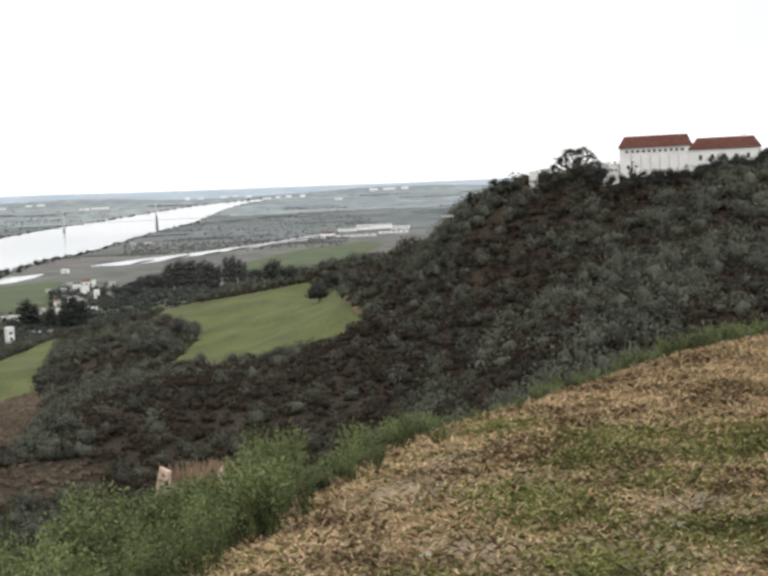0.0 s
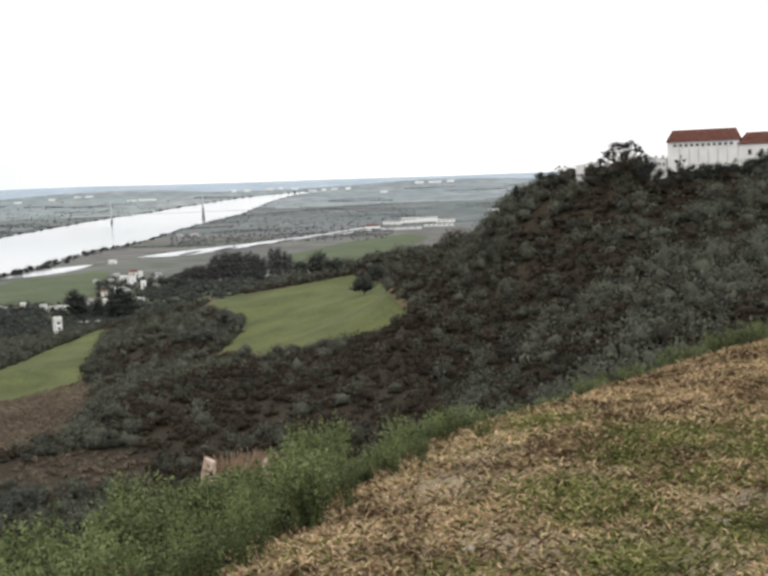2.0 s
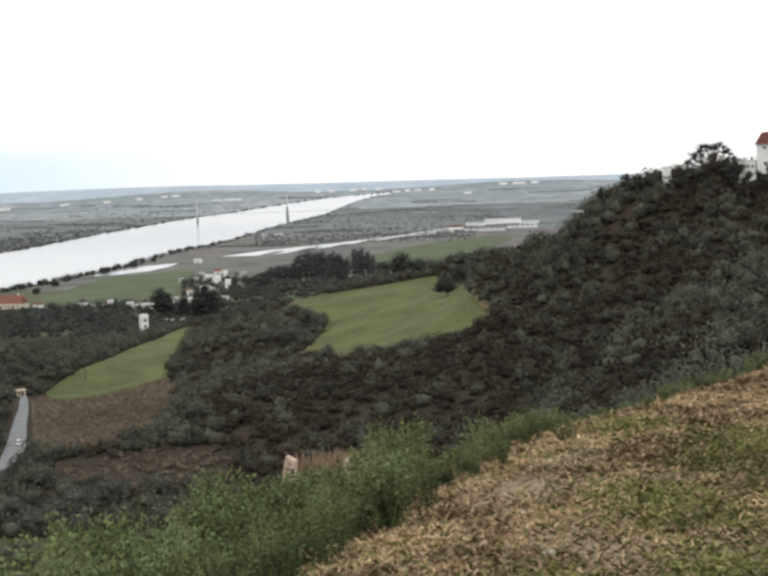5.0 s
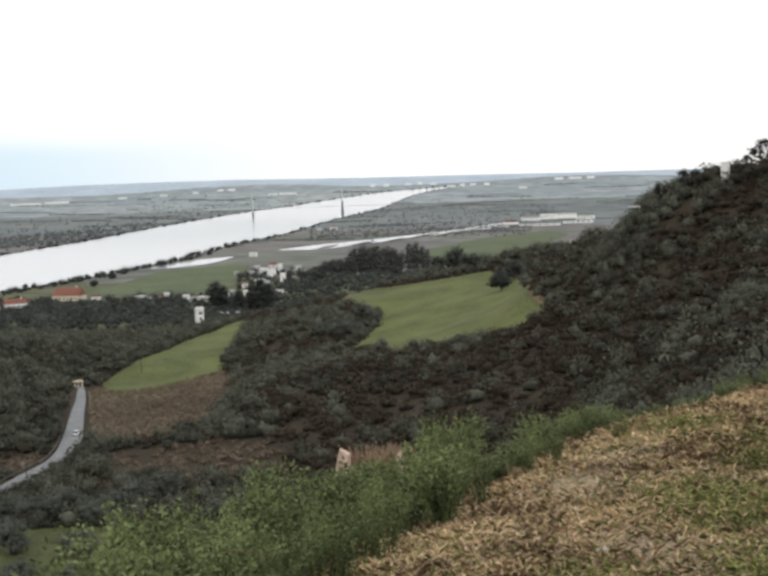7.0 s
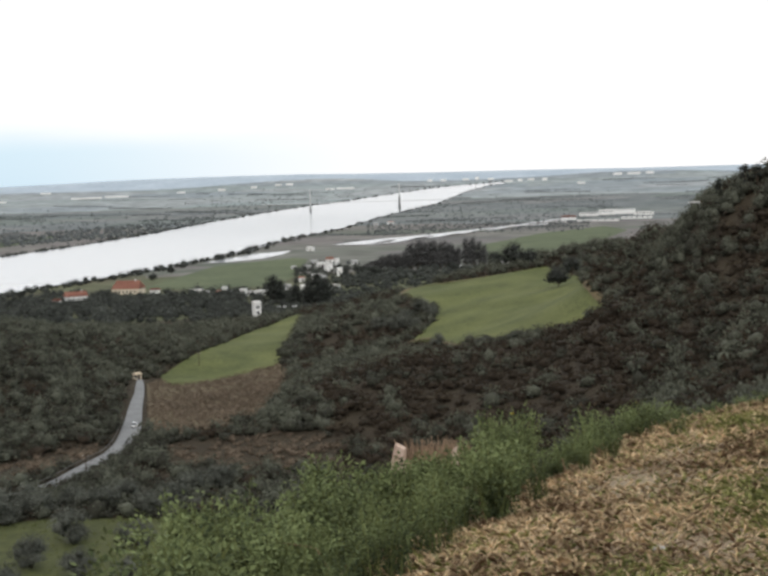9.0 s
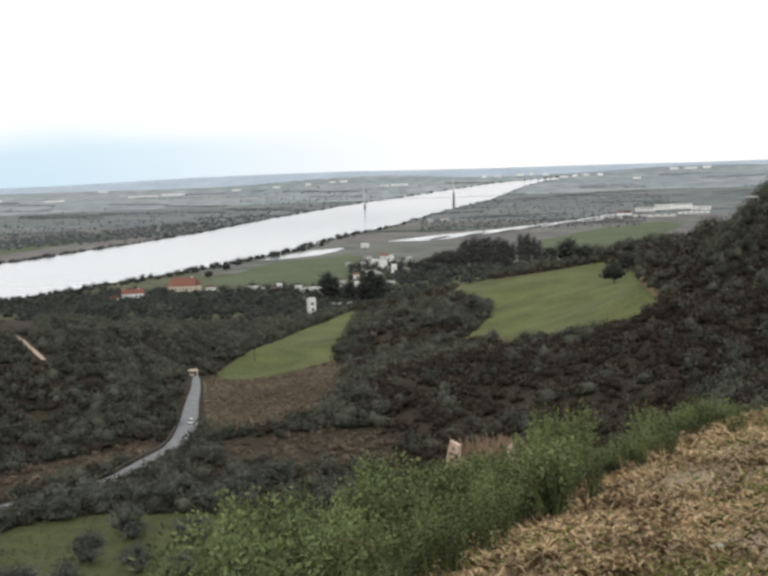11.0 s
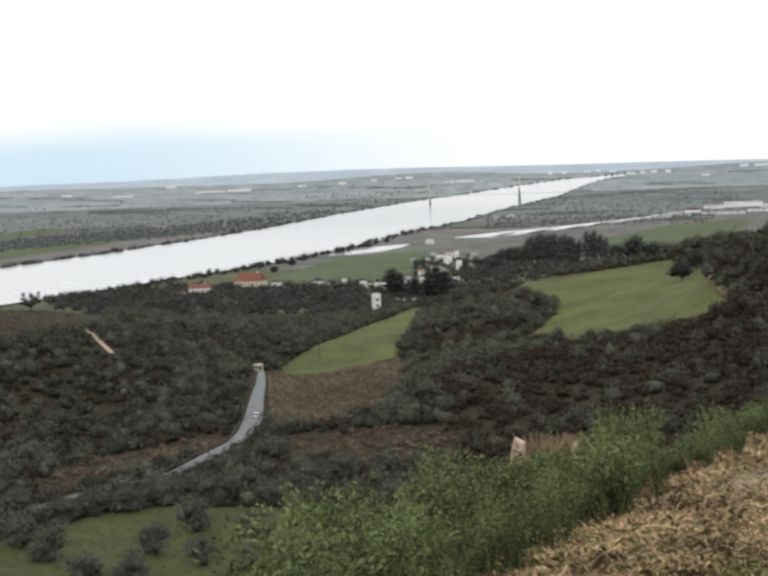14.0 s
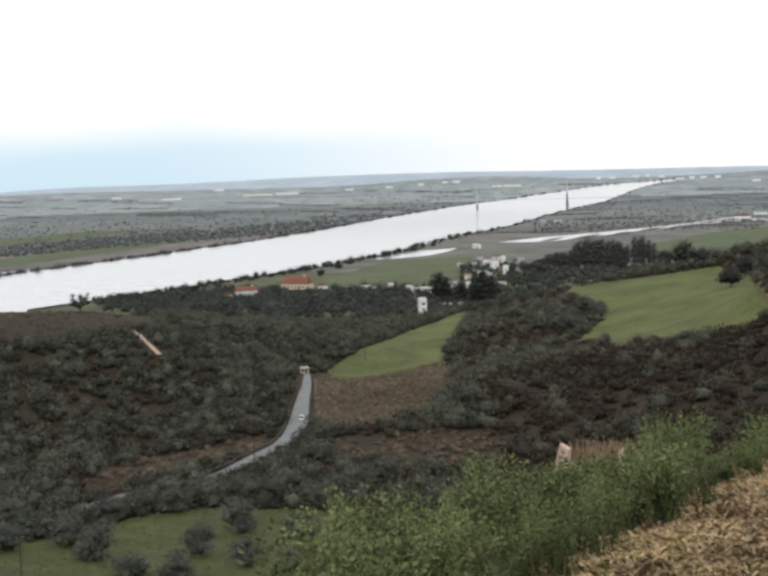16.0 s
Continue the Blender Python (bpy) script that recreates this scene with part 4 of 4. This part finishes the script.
for n, (b, e, w, d, wh, rh, kind) in enumerate(VILLAGE):
    house("cottage", b, e, w, d, wh, rh, (n * 37) % 50 - 25, ("white village house with a pale roof among dark trees", "grey weathered village house with a pale roof", "white village house with a red tiled roof")[kind],
          wall=(M_WHITE, M_CONCRETE, M_WHITE)[kind], roof=(M_WHITE, M_CONCRETE, M_TILE_SUN)[kind], windows=((wh * 0.55, max(1, int(w / 4)), 0.9),), tall=1.2, door=wh > 3.5, group="village houses")
house("roadside_house", -12.5, -8.62, 3.6, 4, 2.5, 0.7, 12, roof=M_CREAM, label="small pale cream house at the head of the road", wall=M_CREAM, windows=((2.0, 2, 0.9),), door=True)

for n, (b, e, w, d, wh, rh) in enumerate(((7.0, -2.18, 44, 22, 8, 3), (7.9, -2.06, 60, 26, 11, 2), (8.7, -2.0, 52, 30, 12, 3), (9.5, -1.98, 66, 30, 15, 0), (10.3, -2.05, 60, 28, 8, 2), (8.3, -2.28, 120, 16, 5, 1), (10.0, -2.2, 90, 14, 5, 1), (6.6, -2.3, 40, 12, 5, 1))):
    house("warehouse", b, e, w * 0.62, d * 0.7, wh * 0.62, rh, (n * 13) % 10 - 5, "long pale industrial warehouse on the plain", "warehouse", hip=1.0, roof=M_TILE if n == 0 else M_CONCRETE if n % 2 else M_WHITE, windows=((wh * 0.6, 5, 3.0),), group="industrial sheds")
FAR_SHEDS = [(-18.1, -0.62, 120, 5), (-14.3, -0.58, 190, 6), (-13.0, -0.54, 150, 6), (-16.0, -0.3, 70, 6), (-5.4, -0.26, 50, 9), (-5.9, -0.27, 40, 8), (-2.9, -0.5, 120, 6), (-3.6, -0.52, 60, 6), (0.9, -0.3, 30, 12), (1.5, -0.3, 40, 9), (2.5, -0.28, 46, 9), (3.0, -0.27, 30, 12),
             (3.6, -0.3, 40, 9), (4.4, -0.42, 60, 7), (4.9, -0.4, 30, 10), (5.4, -0.38, 40, 8), (6.0, -0.4, 34, 12), (-8.4, -0.4, 50, 7), (-10.2, -0.45, 60, 6), (-7.0, -0.34, 40, 8), (9.2, -0.25, 60, 10), (9.9, -0.25, 90, 9), (10.6, -0.25, 50, 12), (7.6, -0.6, 50, 7), (-20.5, -0.5, 60, 5)]
for n, (b, e, w, wh) in enumerate(FAR_SHEDS):
    house("far_shed", b, e, w * 0.5, 20, wh * 0.7, 1.2 if n % 2 else 0, (n * 7) % 12 - 6, "distant white shed on the hazy plain", "shed", hip=1, roof=M_WHITE, group="distant sheds")

# ---------------------------------------------------------------- bridge
bridge_a, bridge_b = Vector(spot(-0.5, -1.5)), Vector(spot(-4.5, -1.46))
span = bridge_b - bridge_a
deck_z = on_ground(*bridge_a) + 22
bridge = thing("bridge", (bridge_a.x, bridge_a.y, on_ground(*bridge_a)), math.degrees(math.atan2(span.y, span.x)), "cable-stayed river bridge with two slender pylons", "bridge")
reach = span.length
for x, foot, top in ((0, 34, 68), (reach, 12, 57)):
    shaft = part("pylon", tube(bmesh.new(), [(x, 0, foot - 0.5), (x, 0, top)], [1.9, 1.0], 8), M_CONCRETE, bridge)
    part("pier", tube(bmesh.new(), [(x, 0, -6), (x, 0, foot * 0.3), (x, 0, foot)], [4.6, 3.0, 2.1], 10), M_DARKCON, bridge)
    for s in (-1, 1):
        for c in range(1, 6):
            part("stay_cable", tube(bmesh.new(), [(x + s * c * reach * 0.09, 0, 23), (x, 0, top - 12 + c * 2)], [0.12, 0.12], 4), M_METAL, shaft)
part("deck", box((reach * 2.1, 12, 1.2), (reach * 0.5, 0, 22), 0.2), M_CONCRETE, bridge)

# ---------------------------------------------------------------- along the road
def guard_rail(line):
    ob = thing("guard_rail", (line[0][0], line[0][1], on_ground(*line[0])), 0, "dark steel guard rail along the outer road edge", "guard rail")
    base = Vector((line[0][0], line[0][1], on_ground(*line[0])))
    pts = [Vector((x, y, on_ground(x, y) + 1.1)) - base for x, y in line]
    for up in (0.0, 0.45):
        part("beam", tube(bmesh.new(), [p + Vector((0, 0, up)) for p in pts], [0.11] * len(pts), 5), M_DARKCON if up else M_WOOD, ob)
    for p in pts[::2]:
        part("post", box((0.16, 0.16, 2.2), p + Vector((0, 0, -0.5))), M_WOOD, ob)


outer = []
for p, q in zip(road_line[34:104], road_line[35:105]):
    d = (q - p).normalized()
    outer.append((p.x - -d.y * -3.7 * -1, p.y - d.x * 3.7 * -1 * -1))
guard_rail(outer)


def utility_pole(bearing, dip, tall, label):
    x, y = spot(bearing, dip)
    ob = thing("utility_pole", (x, y, on_ground(x, y)), 12, label, "utility pole", "valley poles")
    part("shaft", tube(bmesh.new(), [(0, 0, -0.6), (0, 0, tall)], [0.2, 0.13], 8), M_WOOD, ob)
    part("crossarm", box((1.8, 0.14, 0.16), (0, 0, tall - 0.5), 0.02), M_WOOD, ob)
    for c in (-0.75, 0, 0.75):
        part("insulator", tube(bmesh.new(), [(c, 0, tall - 0.42), (c, 0, tall - 0.16)], [0.06, 0.04], 6), M_WHITE, ob)


utility_pole(-25.4, -16.5, 8.2, "dark wooden utility pole in the valley meadow")
utility_pole(-9.75, -8.2, 7.0, "dark wooden utility pole at the lower field")
utility_pole(-14.93, -12.6, 6.0, "dark wooden utility pole beside the road")
utility_pole(-11.6, -9.0, 7.0, "dark wooden utility pole above the reeds")


def car(bearing, dip, turn):
    x, y = spot(bearing, dip)
    ob = thing("car", (x, y, on_ground(x, y) + 0.62), turn, "small pale car driving along the valley road", "car")
    body = box((1.7, 4.1, 0.65), (0, 0, 0.65), 0.12)
    part("body", body, M_PAINT, ob)
    cabin = bmesh.new()
    bmesh.ops.create_cone(cabin, cap_ends=True, segments=4, radius1=1.55, radius2=1.1, depth=0.6, matrix=Matrix.LocRotScale((0, -0.2, 1.25), Euler((0, 0, radians(45))), None))
    bmesh.ops.scale(cabin, vec=(0.72, 1.15, 1), verts=cabin.verts)
    part("cabin", cabin, M_GLASS, ob)
    part("roof", box((1.1, 1.7, 0.06), (0, -0.2, 1.58), 0.02), M_PAINT, ob)
    for wx in (-0.8, 0.8):
        for wy in (-1.3, 1.3):
            wheel = part("wheel", tube(bmesh.new(), [(wx - 0.11, wy, 0.32), (wx + 0.11, wy, 0.32)], [0.32, 0.32], 14), M_RUBBER, ob)
            part("rim", tube(bmesh.new(), [(wx - 0.12, wy, 0.32), (wx + 0.12, wy, 0.32)], [0.19, 0.19], 10), M_METAL, wheel)
    for wx in (-0.6, 0.6):
        part("tail_light", box((0.3, 0.06, 0.16), (wx, -2.05, 0.8)), M_TILE, ob)


car(-12.72, -10.75, 8)

# ---------------------------------------------------------------- the lookout: weeds along the rim, dry grass on the ground
def weed_meshes(seed, bushy):
    """Stems, feathery leaves and flowers of one wild plant, one metre tall."""
    local = np.random.default_rng(seed)
    bm, leaf, tris, tint, heads = bmesh.new(), [], [], [], []
    for s in range(21 if bushy else 11):
        a, lean = local.uniform(0, math.tau), local.uniform(0.05, 0.42 if bushy else 0.3)
        foot = Vector((local.normal(0, 0.08), local.normal(0, 0.08), -0.1))
        tall = local.uniform(0.6, 1.0)
        tip = Vector((math.cos(a) * lean, math.sin(a) * lean, tall))
        mid = (foot + tip) / 2 + Vector((-tip.x, -tip.y, 0)) * 0.18
        tube(bm, [foot, mid, tip], [0.009, 0.006, 0.002], 4)
        heads.append(tip)
        for c in range(115 if bushy else 64):
            f = local.uniform(0.02, 1.0) ** 0.9
            p = foot * (1 - f) ** 2 + 2 * mid * f * (1 - f) + tip * f * f
            p = p + Vector(local.normal(0, 1, 3)) * (0.055 if bushy else 0.035) * (1.25 - 0.7 * f)
            out = Vector((p.x * 0.8 + local.normal(0, 0.6), p.y * 0.8 + local.normal(0, 0.6), local.uniform(-0.2, 1.0))).normalized()
            side = out.orthogonal().normalized()
            side = (side * math.cos(c) + out.cross(side) * math.sin(c))
            ln, wd = local.uniform(0.025, 0.065), local.uniform(0.007, 0.015)
            k = len(leaf)
            leaf += [p - side * wd * 0.3, p + out * ln * 0.5 - side * wd, p + out * ln, p + out * ln * 0.5 + side * wd]
            tris += [(k, k + 1, k + 2), (k, k + 2, k + 3)]
            # tint rises from foot to tip, painting shade low among the leaves
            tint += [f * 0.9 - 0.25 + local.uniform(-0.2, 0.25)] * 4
    stems = bpy.data.meshes.new("stem_growth")
    bm.to_mesh(stems)
    bm.free()
    stems.materials.append(M_GREEN)
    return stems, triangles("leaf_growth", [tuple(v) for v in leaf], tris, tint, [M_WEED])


bloom = bmesh.new()
for q in range(6):
    bmesh.ops.create_icosphere(bloom, subdivisions=1, radius=0.004, matrix=Matrix.Translation((0.011 * math.cos(q * 1.05), 0.011 * math.sin(q * 1.05), 0.004 * (q % 2))))
bloom_mesh = bpy.data.meshes.new("flower")
bloom.to_mesh(bloom_mesh)
bloom.free()
bloom_mesh.materials.append(M_YELLOW)


def weed(meshes, at, tall, wide, turn, label, group, flower=False):
    ob = thing("wild_plant", at, turn, label, "wild plant", group)
    for name, me in zip(("stem_growth", "leaf_growth"), meshes):
        piece = tagged(new(name, me), kind="stuff")
        piece.parent = ob
    if flower:
        head = tagged(new("flower", bloom_mesh), "small yellow flower head")
        head.parent = ob
        head.location = (0.05, -0.12, 0.93)
    ob.scale = (wide, wide, tall)
    return ob


KINDS = [weed_meshes(s, True) for s in (1, 2, 3, 4)] + [weed_meshes(s, False) for s in (5, 6)]
RIM_TOP = [(-17, -18.2), (-16, -17.2), (-13.3, -15.5), (-11, -13.9), (-7.6, -13.7), (-4.4, -12.5), (-2, -13.3), (-0.7, -13.0), (0.5, -12.75), (1.6, -12.5), (2.3, -11.6), (4.1, -10.5), (5.6, -11.6),
           (8, -10.9), (10.2, -10.1), (12.9, -10.3), (16.2, -9.2), (19.5, -8.0), (21.7, -7.2), (24.9, -6.4), (29, -5.9)]
rim_b, rim_e = zip(*RIM_TOP)


def past_rim(bearing, beyond):
    """The point that lies so far beyond the lookout's rim at that bearing."""
    r = np.linspace(1, 40, 2000)
    b = radians(bearing)
    d = np.hypot(r * math.sin(b) - EDGE_X, r * math.cos(b) - EDGE_Y) - EDGE_R
    k = int(np.argmax(d > beyond))
    return r[k] * math.sin(b), r[k] * math.cos(b), r[k]


n = 0
for beyond in (0.4, 1.1, 2.0, 3.1, 4.4):
    for bearing in np.arange(-16.5, 28.5, 1.2 if beyond < 0.8 else 1.75):
        b = bearing + rng.uniform(-0.6, 0.6)
        x, y, r = past_rim(b, beyond + rng.uniform(-0.2, 0.2))
        z = on_ground(x, y)
        room = EYE + r * math.tan(radians(float(np.interp(b, rim_b, rim_e)))) - z
        tall = min(room * rng.choice((rng.uniform(0.5, 0.8), rng.uniform(0.85, 1.06))), 1.75)
        tall *= 0.87 + 0.13 * math.sin(b * 1.55 + 1.5) if b < 8.5 else 1.0
        if b > 8.5:
            tall = min(tall, 0.9)
        if tall < 0.12 or (beyond < 0.8 and b < 8 and tall > 0.7 and rng.random() < 0.6) or (beyond > 3 and b > 9):
            continue
        me = KINDS[n % 4] if tall > 0.45 else KINDS[4 + n % 2]
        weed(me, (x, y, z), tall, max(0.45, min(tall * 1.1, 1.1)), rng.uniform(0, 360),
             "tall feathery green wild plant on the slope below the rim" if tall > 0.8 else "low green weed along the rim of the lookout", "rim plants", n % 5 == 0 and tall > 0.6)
        n += 1


for bearing in np.arange(-9.0, 28.5, 0.42):
    b = bearing + rng.uniform(-0.3, 0.3)
    x, y, r = past_rim(b, rng.uniform(0.05, 0.7))
    z = on_ground(x, y)
    tall = EYE + r * math.tan(radians(float(np.interp(b, rim_b, rim_e)))) - z
    tall = min(max(tall, 0.1), 0.6 if b > 8.5 else 0.34) * rng.uniform(0.6, 1.15)
    weed(KINDS[4 + n % 2], (x, y, z), tall, max(0.3, tall), rng.uniform(0, 360), "low green weed along the rim of the lookout", "rim plants")
    n += 1


def blades(name, count, mat, keep, length, width, upright, label, category, near=None):
    """Loose blades of grass over the lookout, each bent once."""
    b, r = np.radians(rng.uniform(-9, 31, count)), np.sqrt(rng.uniform(4.2 ** 2, 15.5 ** 2, count))
    if near is not None:
        b, r = rng.uniform(0, math.tau, count), np.sqrt(rng.uniform(0.1, near ** 2, count))
    x, y = r * np.sin(b), r * np.cos(b)
    ok = (near is not None) | (np.hypot(x - EDGE_X, y - EDGE_Y) - EDGE_R < 0.7) & keep(x, y)
    x, y = x[ok], y[ok]
    m = len(x)
    foot = np.stack([x, y, height(x, y) + 0.004], -1)
    a = rng.uniform(0, math.tau, m)
    ln, up = rng.uniform(*length, m), rng.uniform(*upright, m)
    flat = np.stack([np.cos(a), np.sin(a), np.zeros(m)], -1)
    side = np.stack([-np.sin(a), np.cos(a), np.zeros(m)], -1) * (rng.uniform(*width, m) / 2)[:, None]
    lift = np.array([0, 0, 1.0])
    mid = foot + flat * (ln * 0.5 * np.cos(up))[:, None] + lift * (ln * 0.55 * np.sin(up))[:, None]
    curl = up * rng.uniform(-0.4, 0.7, m)
    tip = mid + flat * (ln * 0.5 * np.cos(curl))[:, None] + lift * (ln * 0.5 * np.sin(curl))[:, None]
    verts = np.stack([foot, mid + side, tip, mid - side], 1).reshape(-1, 3)
    k = np.arange(m)[:, None] * 4
    tris = np.r_[k + [0, 1, 2], k + [0, 2, 3]]
    ob = new(name, triangles(name, verts, tris, np.repeat(rng.uniform(0.05, 0.95, m) + 0.17 * ripple(x, y, 0.27, 9) + 0.16 * ripple(x, y, 0.09, 3), 4), [mat]))
    return tagged(ob, label, category, kind="stuff")


GREEN_SPOTS = [(19.2, 7.5, 0.42), (18.1, 7.05, 0.28), (20.6, 7.7, 0.3), (25.6, 7.7, 0.55), (25.3, 5.6, 0.42), (15.8, 6.3, 0.4), (17.1, 5.95, 0.35), (13.0, 9.0, 0.3), (23.7, 7.3, 0.35), (18.8, 5.1, 0.3), (21.4, 6.7, 0.3), (10.0, 4.9, 0.25), (14.5, 8.0, 0.25)]
BARE_SPOTS = [(23.0, 6.2, 0.32), (22.4, 5.7, 0.3), (21.0, 5.25, 0.4), (9.4, 6.6, 0.35), (20.0, 4.9, 0.3), (12.0, 7.3, 0.3)]


def patch(x, y, spots):
    v = np.zeros(len(x))
    for b, d, s in spots:
        b = radians(b)
        v = np.maximum(v, np.exp(-((x - d * math.sin(b)) ** 2 + (y - d * math.cos(b)) ** 2) / (s * s)))
    return v


def straw_keep(x, y):
    return rng.random(len(x)) < (1 - 0.7 * patch(x, y, GREEN_SPOTS)) * (1 - 0.9 * patch(x, y, BARE_SPOTS)) * (0.72 + 0.3 * ripple(x, y, 0.22, 4) + 0.15 * ripple(x, y, 0.6, 8))


def green_keep(x, y):
    return rng.random(len(x)) < 0.06 + 0.75 * patch(x, y, GREEN_SPOTS) ** 1.3 + 0.06 * (ripple(x, y, 0.5, 6) > 0.5)


blades("standing_straw", 110000, M_STRAW, straw_keep, (0.025, 0.085), (0.0025, 0.0055), (0.4, 1.2), "short ragged straw standing among the trampled grass", "grass")
blades("dry_grass", 820000, M_STRAW, straw_keep, (0.014, 0.064), (0.0022, 0.0058), (0.01, 0.7), "trampled straw-coloured dry grass on the lookout", "grass")
blades("green_grass", 700000, M_GREEN, green_keep, (0.02, 0.065), (0.003, 0.0065), (0.2, 1.1), "patches of fresh green grass in the dry turf", "grass")
blades("trodden_grass", 12000, M_STRAW, straw_keep, (0.035, 0.12), (0.004, 0.010), (0.01, 0.34), "thin trodden dry grass underfoot", "grass", near=5.0)

# the largest plants stand clear of the rest
for n, (b, beyond, e) in enumerate(((4.1, 2.6, -10.35), (3.4, 2.4, -10.85), (4.8, 2.5, -10.85), (3.9, 2.0, -10.9), (2.7, 2.9, -11.5), (4.4, 1.7, -11.6), (-4.4, 3.2, -12.45), (-5.2, 3.0, -12.9), (-3.8, 2.9, -12.9), (-10.6, 3.2, -13.7), (-11.4, 3.0, -14.0),
                                       (-9.4, 3.1, -13.6), (10.2, 0.9, -10.2), (8.0, 1.3, -10.9), (9.2, 1.0, -10.6))):
    x, y, r = past_rim(b, beyond)
    z = on_ground(x, y)
    tall = EYE + r * math.tan(radians(e)) - z
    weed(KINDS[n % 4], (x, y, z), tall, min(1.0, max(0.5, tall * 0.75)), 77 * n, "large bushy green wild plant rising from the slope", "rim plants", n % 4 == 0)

# broken masonry stub and dead plants below the rim
def wall_stub(bearing, top_dip, wide, turn, label):
    bx, by, br = past_rim(bearing, 3.9)
    stub = thing("wall_stub", (bx, by, on_ground(bx, by)), turn, label, "ruin", "masonry stubs")
    top_z = EYE + br * math.tan(radians(top_dip)) - on_ground(bx, by)
    bm = bmesh.new()
    outline = [(-0.15, -0.3), (-0.11, 0.62), (-0.07, 0.86), (-0.04, 0.99), (0.0, 1.0), (0.02, 0.88), (0.05, 0.74), (0.13, 0.68), (0.2, 0.5), (0.24, -0.3)]
    front, back = [[bm.verts.new((x * wide + rng.normal(0, 0.006), y + rng.normal(0, 0.01), z * top_z)) for x, z in outline] for y in (-0.12, 0.12)]
    bm.faces.new(front)
    bm.faces.new(back[::-1])
    for q in range(len(outline)):
        bm.faces.new((front[q], back[q], back[(q + 1) % len(outline)], front[(q + 1) % len(outline)]))
    bmesh.ops.recalc_face_normals(bm, faces=bm.faces)
    bmesh.ops.bevel(bm, geom=bm.edges[:], offset=0.003, segments=1, affect="EDGES")
    part("masonry", bm, M_STONE, stub)


wall_stub(-0.78, -12.05, 0.56, 20, "broken pinkish masonry stub among green weeds")
wall_stub(1.68, -12.25, 0.26, -15, "slender broken pinkish masonry stub beside withered grass")
for n, (b, e) in enumerate(((-1.5, -12.75), (-1.1, -12.9), (-0.7, -12.95), (-0.4, -12.7), (0.0, -12.35), (0.5, -12.3), (0.9, -12.45), (1.2, -12.5), (1.6, -12.75), (-1.9, -13.0), (-0.2, -12.75), (0.3, -12.6), (1.9, -12.3))):
    x, y, r = past_rim(b, 2.7 + 0.2 * (n % 3))
    z = on_ground(x, y)
    tall = EYE + r * math.tan(radians(e)) - z
    weed(KINDS[n % 4], (x, y, z), tall, 0.75, 50 * n, "leafy green wild plant growing against the masonry", "rim plants")
for n, b in enumerate((0.1, 0.5, 0.9, 1.3, 1.7, 2.0)):
    x, y, r = past_rim(b, 4.1 + 0.2 * n)
    dead = thing("dead_shrub", (x, y, on_ground(x, y)), 40 * n, "rust-brown withered shrub on the slope below the rim", "shrub", "withered shrubs")
    tall = EYE + r * math.tan(radians(-11.8 - 0.12 * (n % 3))) - on_ground(x, y)
    bm = bmesh.new()
    for s in range(210):
        a, lean = rng.uniform(0, math.tau), rng.uniform(0.02, 0.3)
        tube(bm, [(0, 0, -0.1), (math.cos(a) * lean * 0.4, math.sin(a) * lean * 0.4, tall * 0.6), (math.cos(a) * lean, math.sin(a) * lean, tall * rng.uniform(0.6, 1.0))], [0.007, 0.006, 0.004], 3)
    part("twig_growth", bm, material("withered_twig", (0.13, 0.085, 0.055), (0.36, 0.25, 0.17), 0.3) if n == 0 else bpy.data.materials["withered_twig"], dead)["kind"] = "stuff"

# long dry stalks leaning out over the weeds
for n, (b0, beyond, e0, b1, e1) in enumerate(((-6.4, 0.9, -16.1, -3.0, -17.0), (2.0, 0.6, -14.0, 3.2, -14.5), (4.6, 0.5, -13.0, 5.8, -13.9), (6.2, 0.5, -13.2, 6.9, -14.0))):
    x, y, r = past_rim(b1, 0.15)
    foot = Vector((x, y, on_ground(x, y)))
    x, y, r = past_rim(b0, beyond)
    tip = Vector((x, y, EYE + r * math.tan(radians(e0))))
    stalk = thing("dry_stalk", foot, 0, "long bent straw-coloured dry stalk over the weeds", "dry stalk", "dry stalks")
    reach = tip - foot
    part("stem", tube(bmesh.new(), [(0, 0, -0.05), reach * 0.5 + Vector((0, 0, 0.1)), reach], [0.004, 0.0035, 0.002], 5), M_STRAW, stalk)

# pale stones lying in the turf
M_PALE_ROCK = material("pale_rock", (0.22, 0.21, 0.19), (0.40, 0.385, 0.355), 0.08, bump=0.01)
for n, (b, d, size) in enumerate(((10.8, 5.33, 0.034), (23.1, 6.0, 0.026), (22.3, 5.7, 0.03))):
    x, y = d * math.sin(radians(b)), d * math.cos(radians(b))
    stone = thing("stone", (x, y, on_ground(x, y)), 47 * n, "small pale stone half sunk in the dry turf", "stone", "turf stones")
    bm = bmesh.new()
    bmesh.ops.create_icosphere(bm, subdivisions=2, radius=size)
    for v in bm.verts:
        v.co *= 1 + 0.25 * noise.noise(v.co / size * 1.3 + Vector((n, 0, 0)))
        v.co.z = v.co.z * 0.55 + size * 0.25
    part("rock", bm, M_PALE_ROCK, stone)
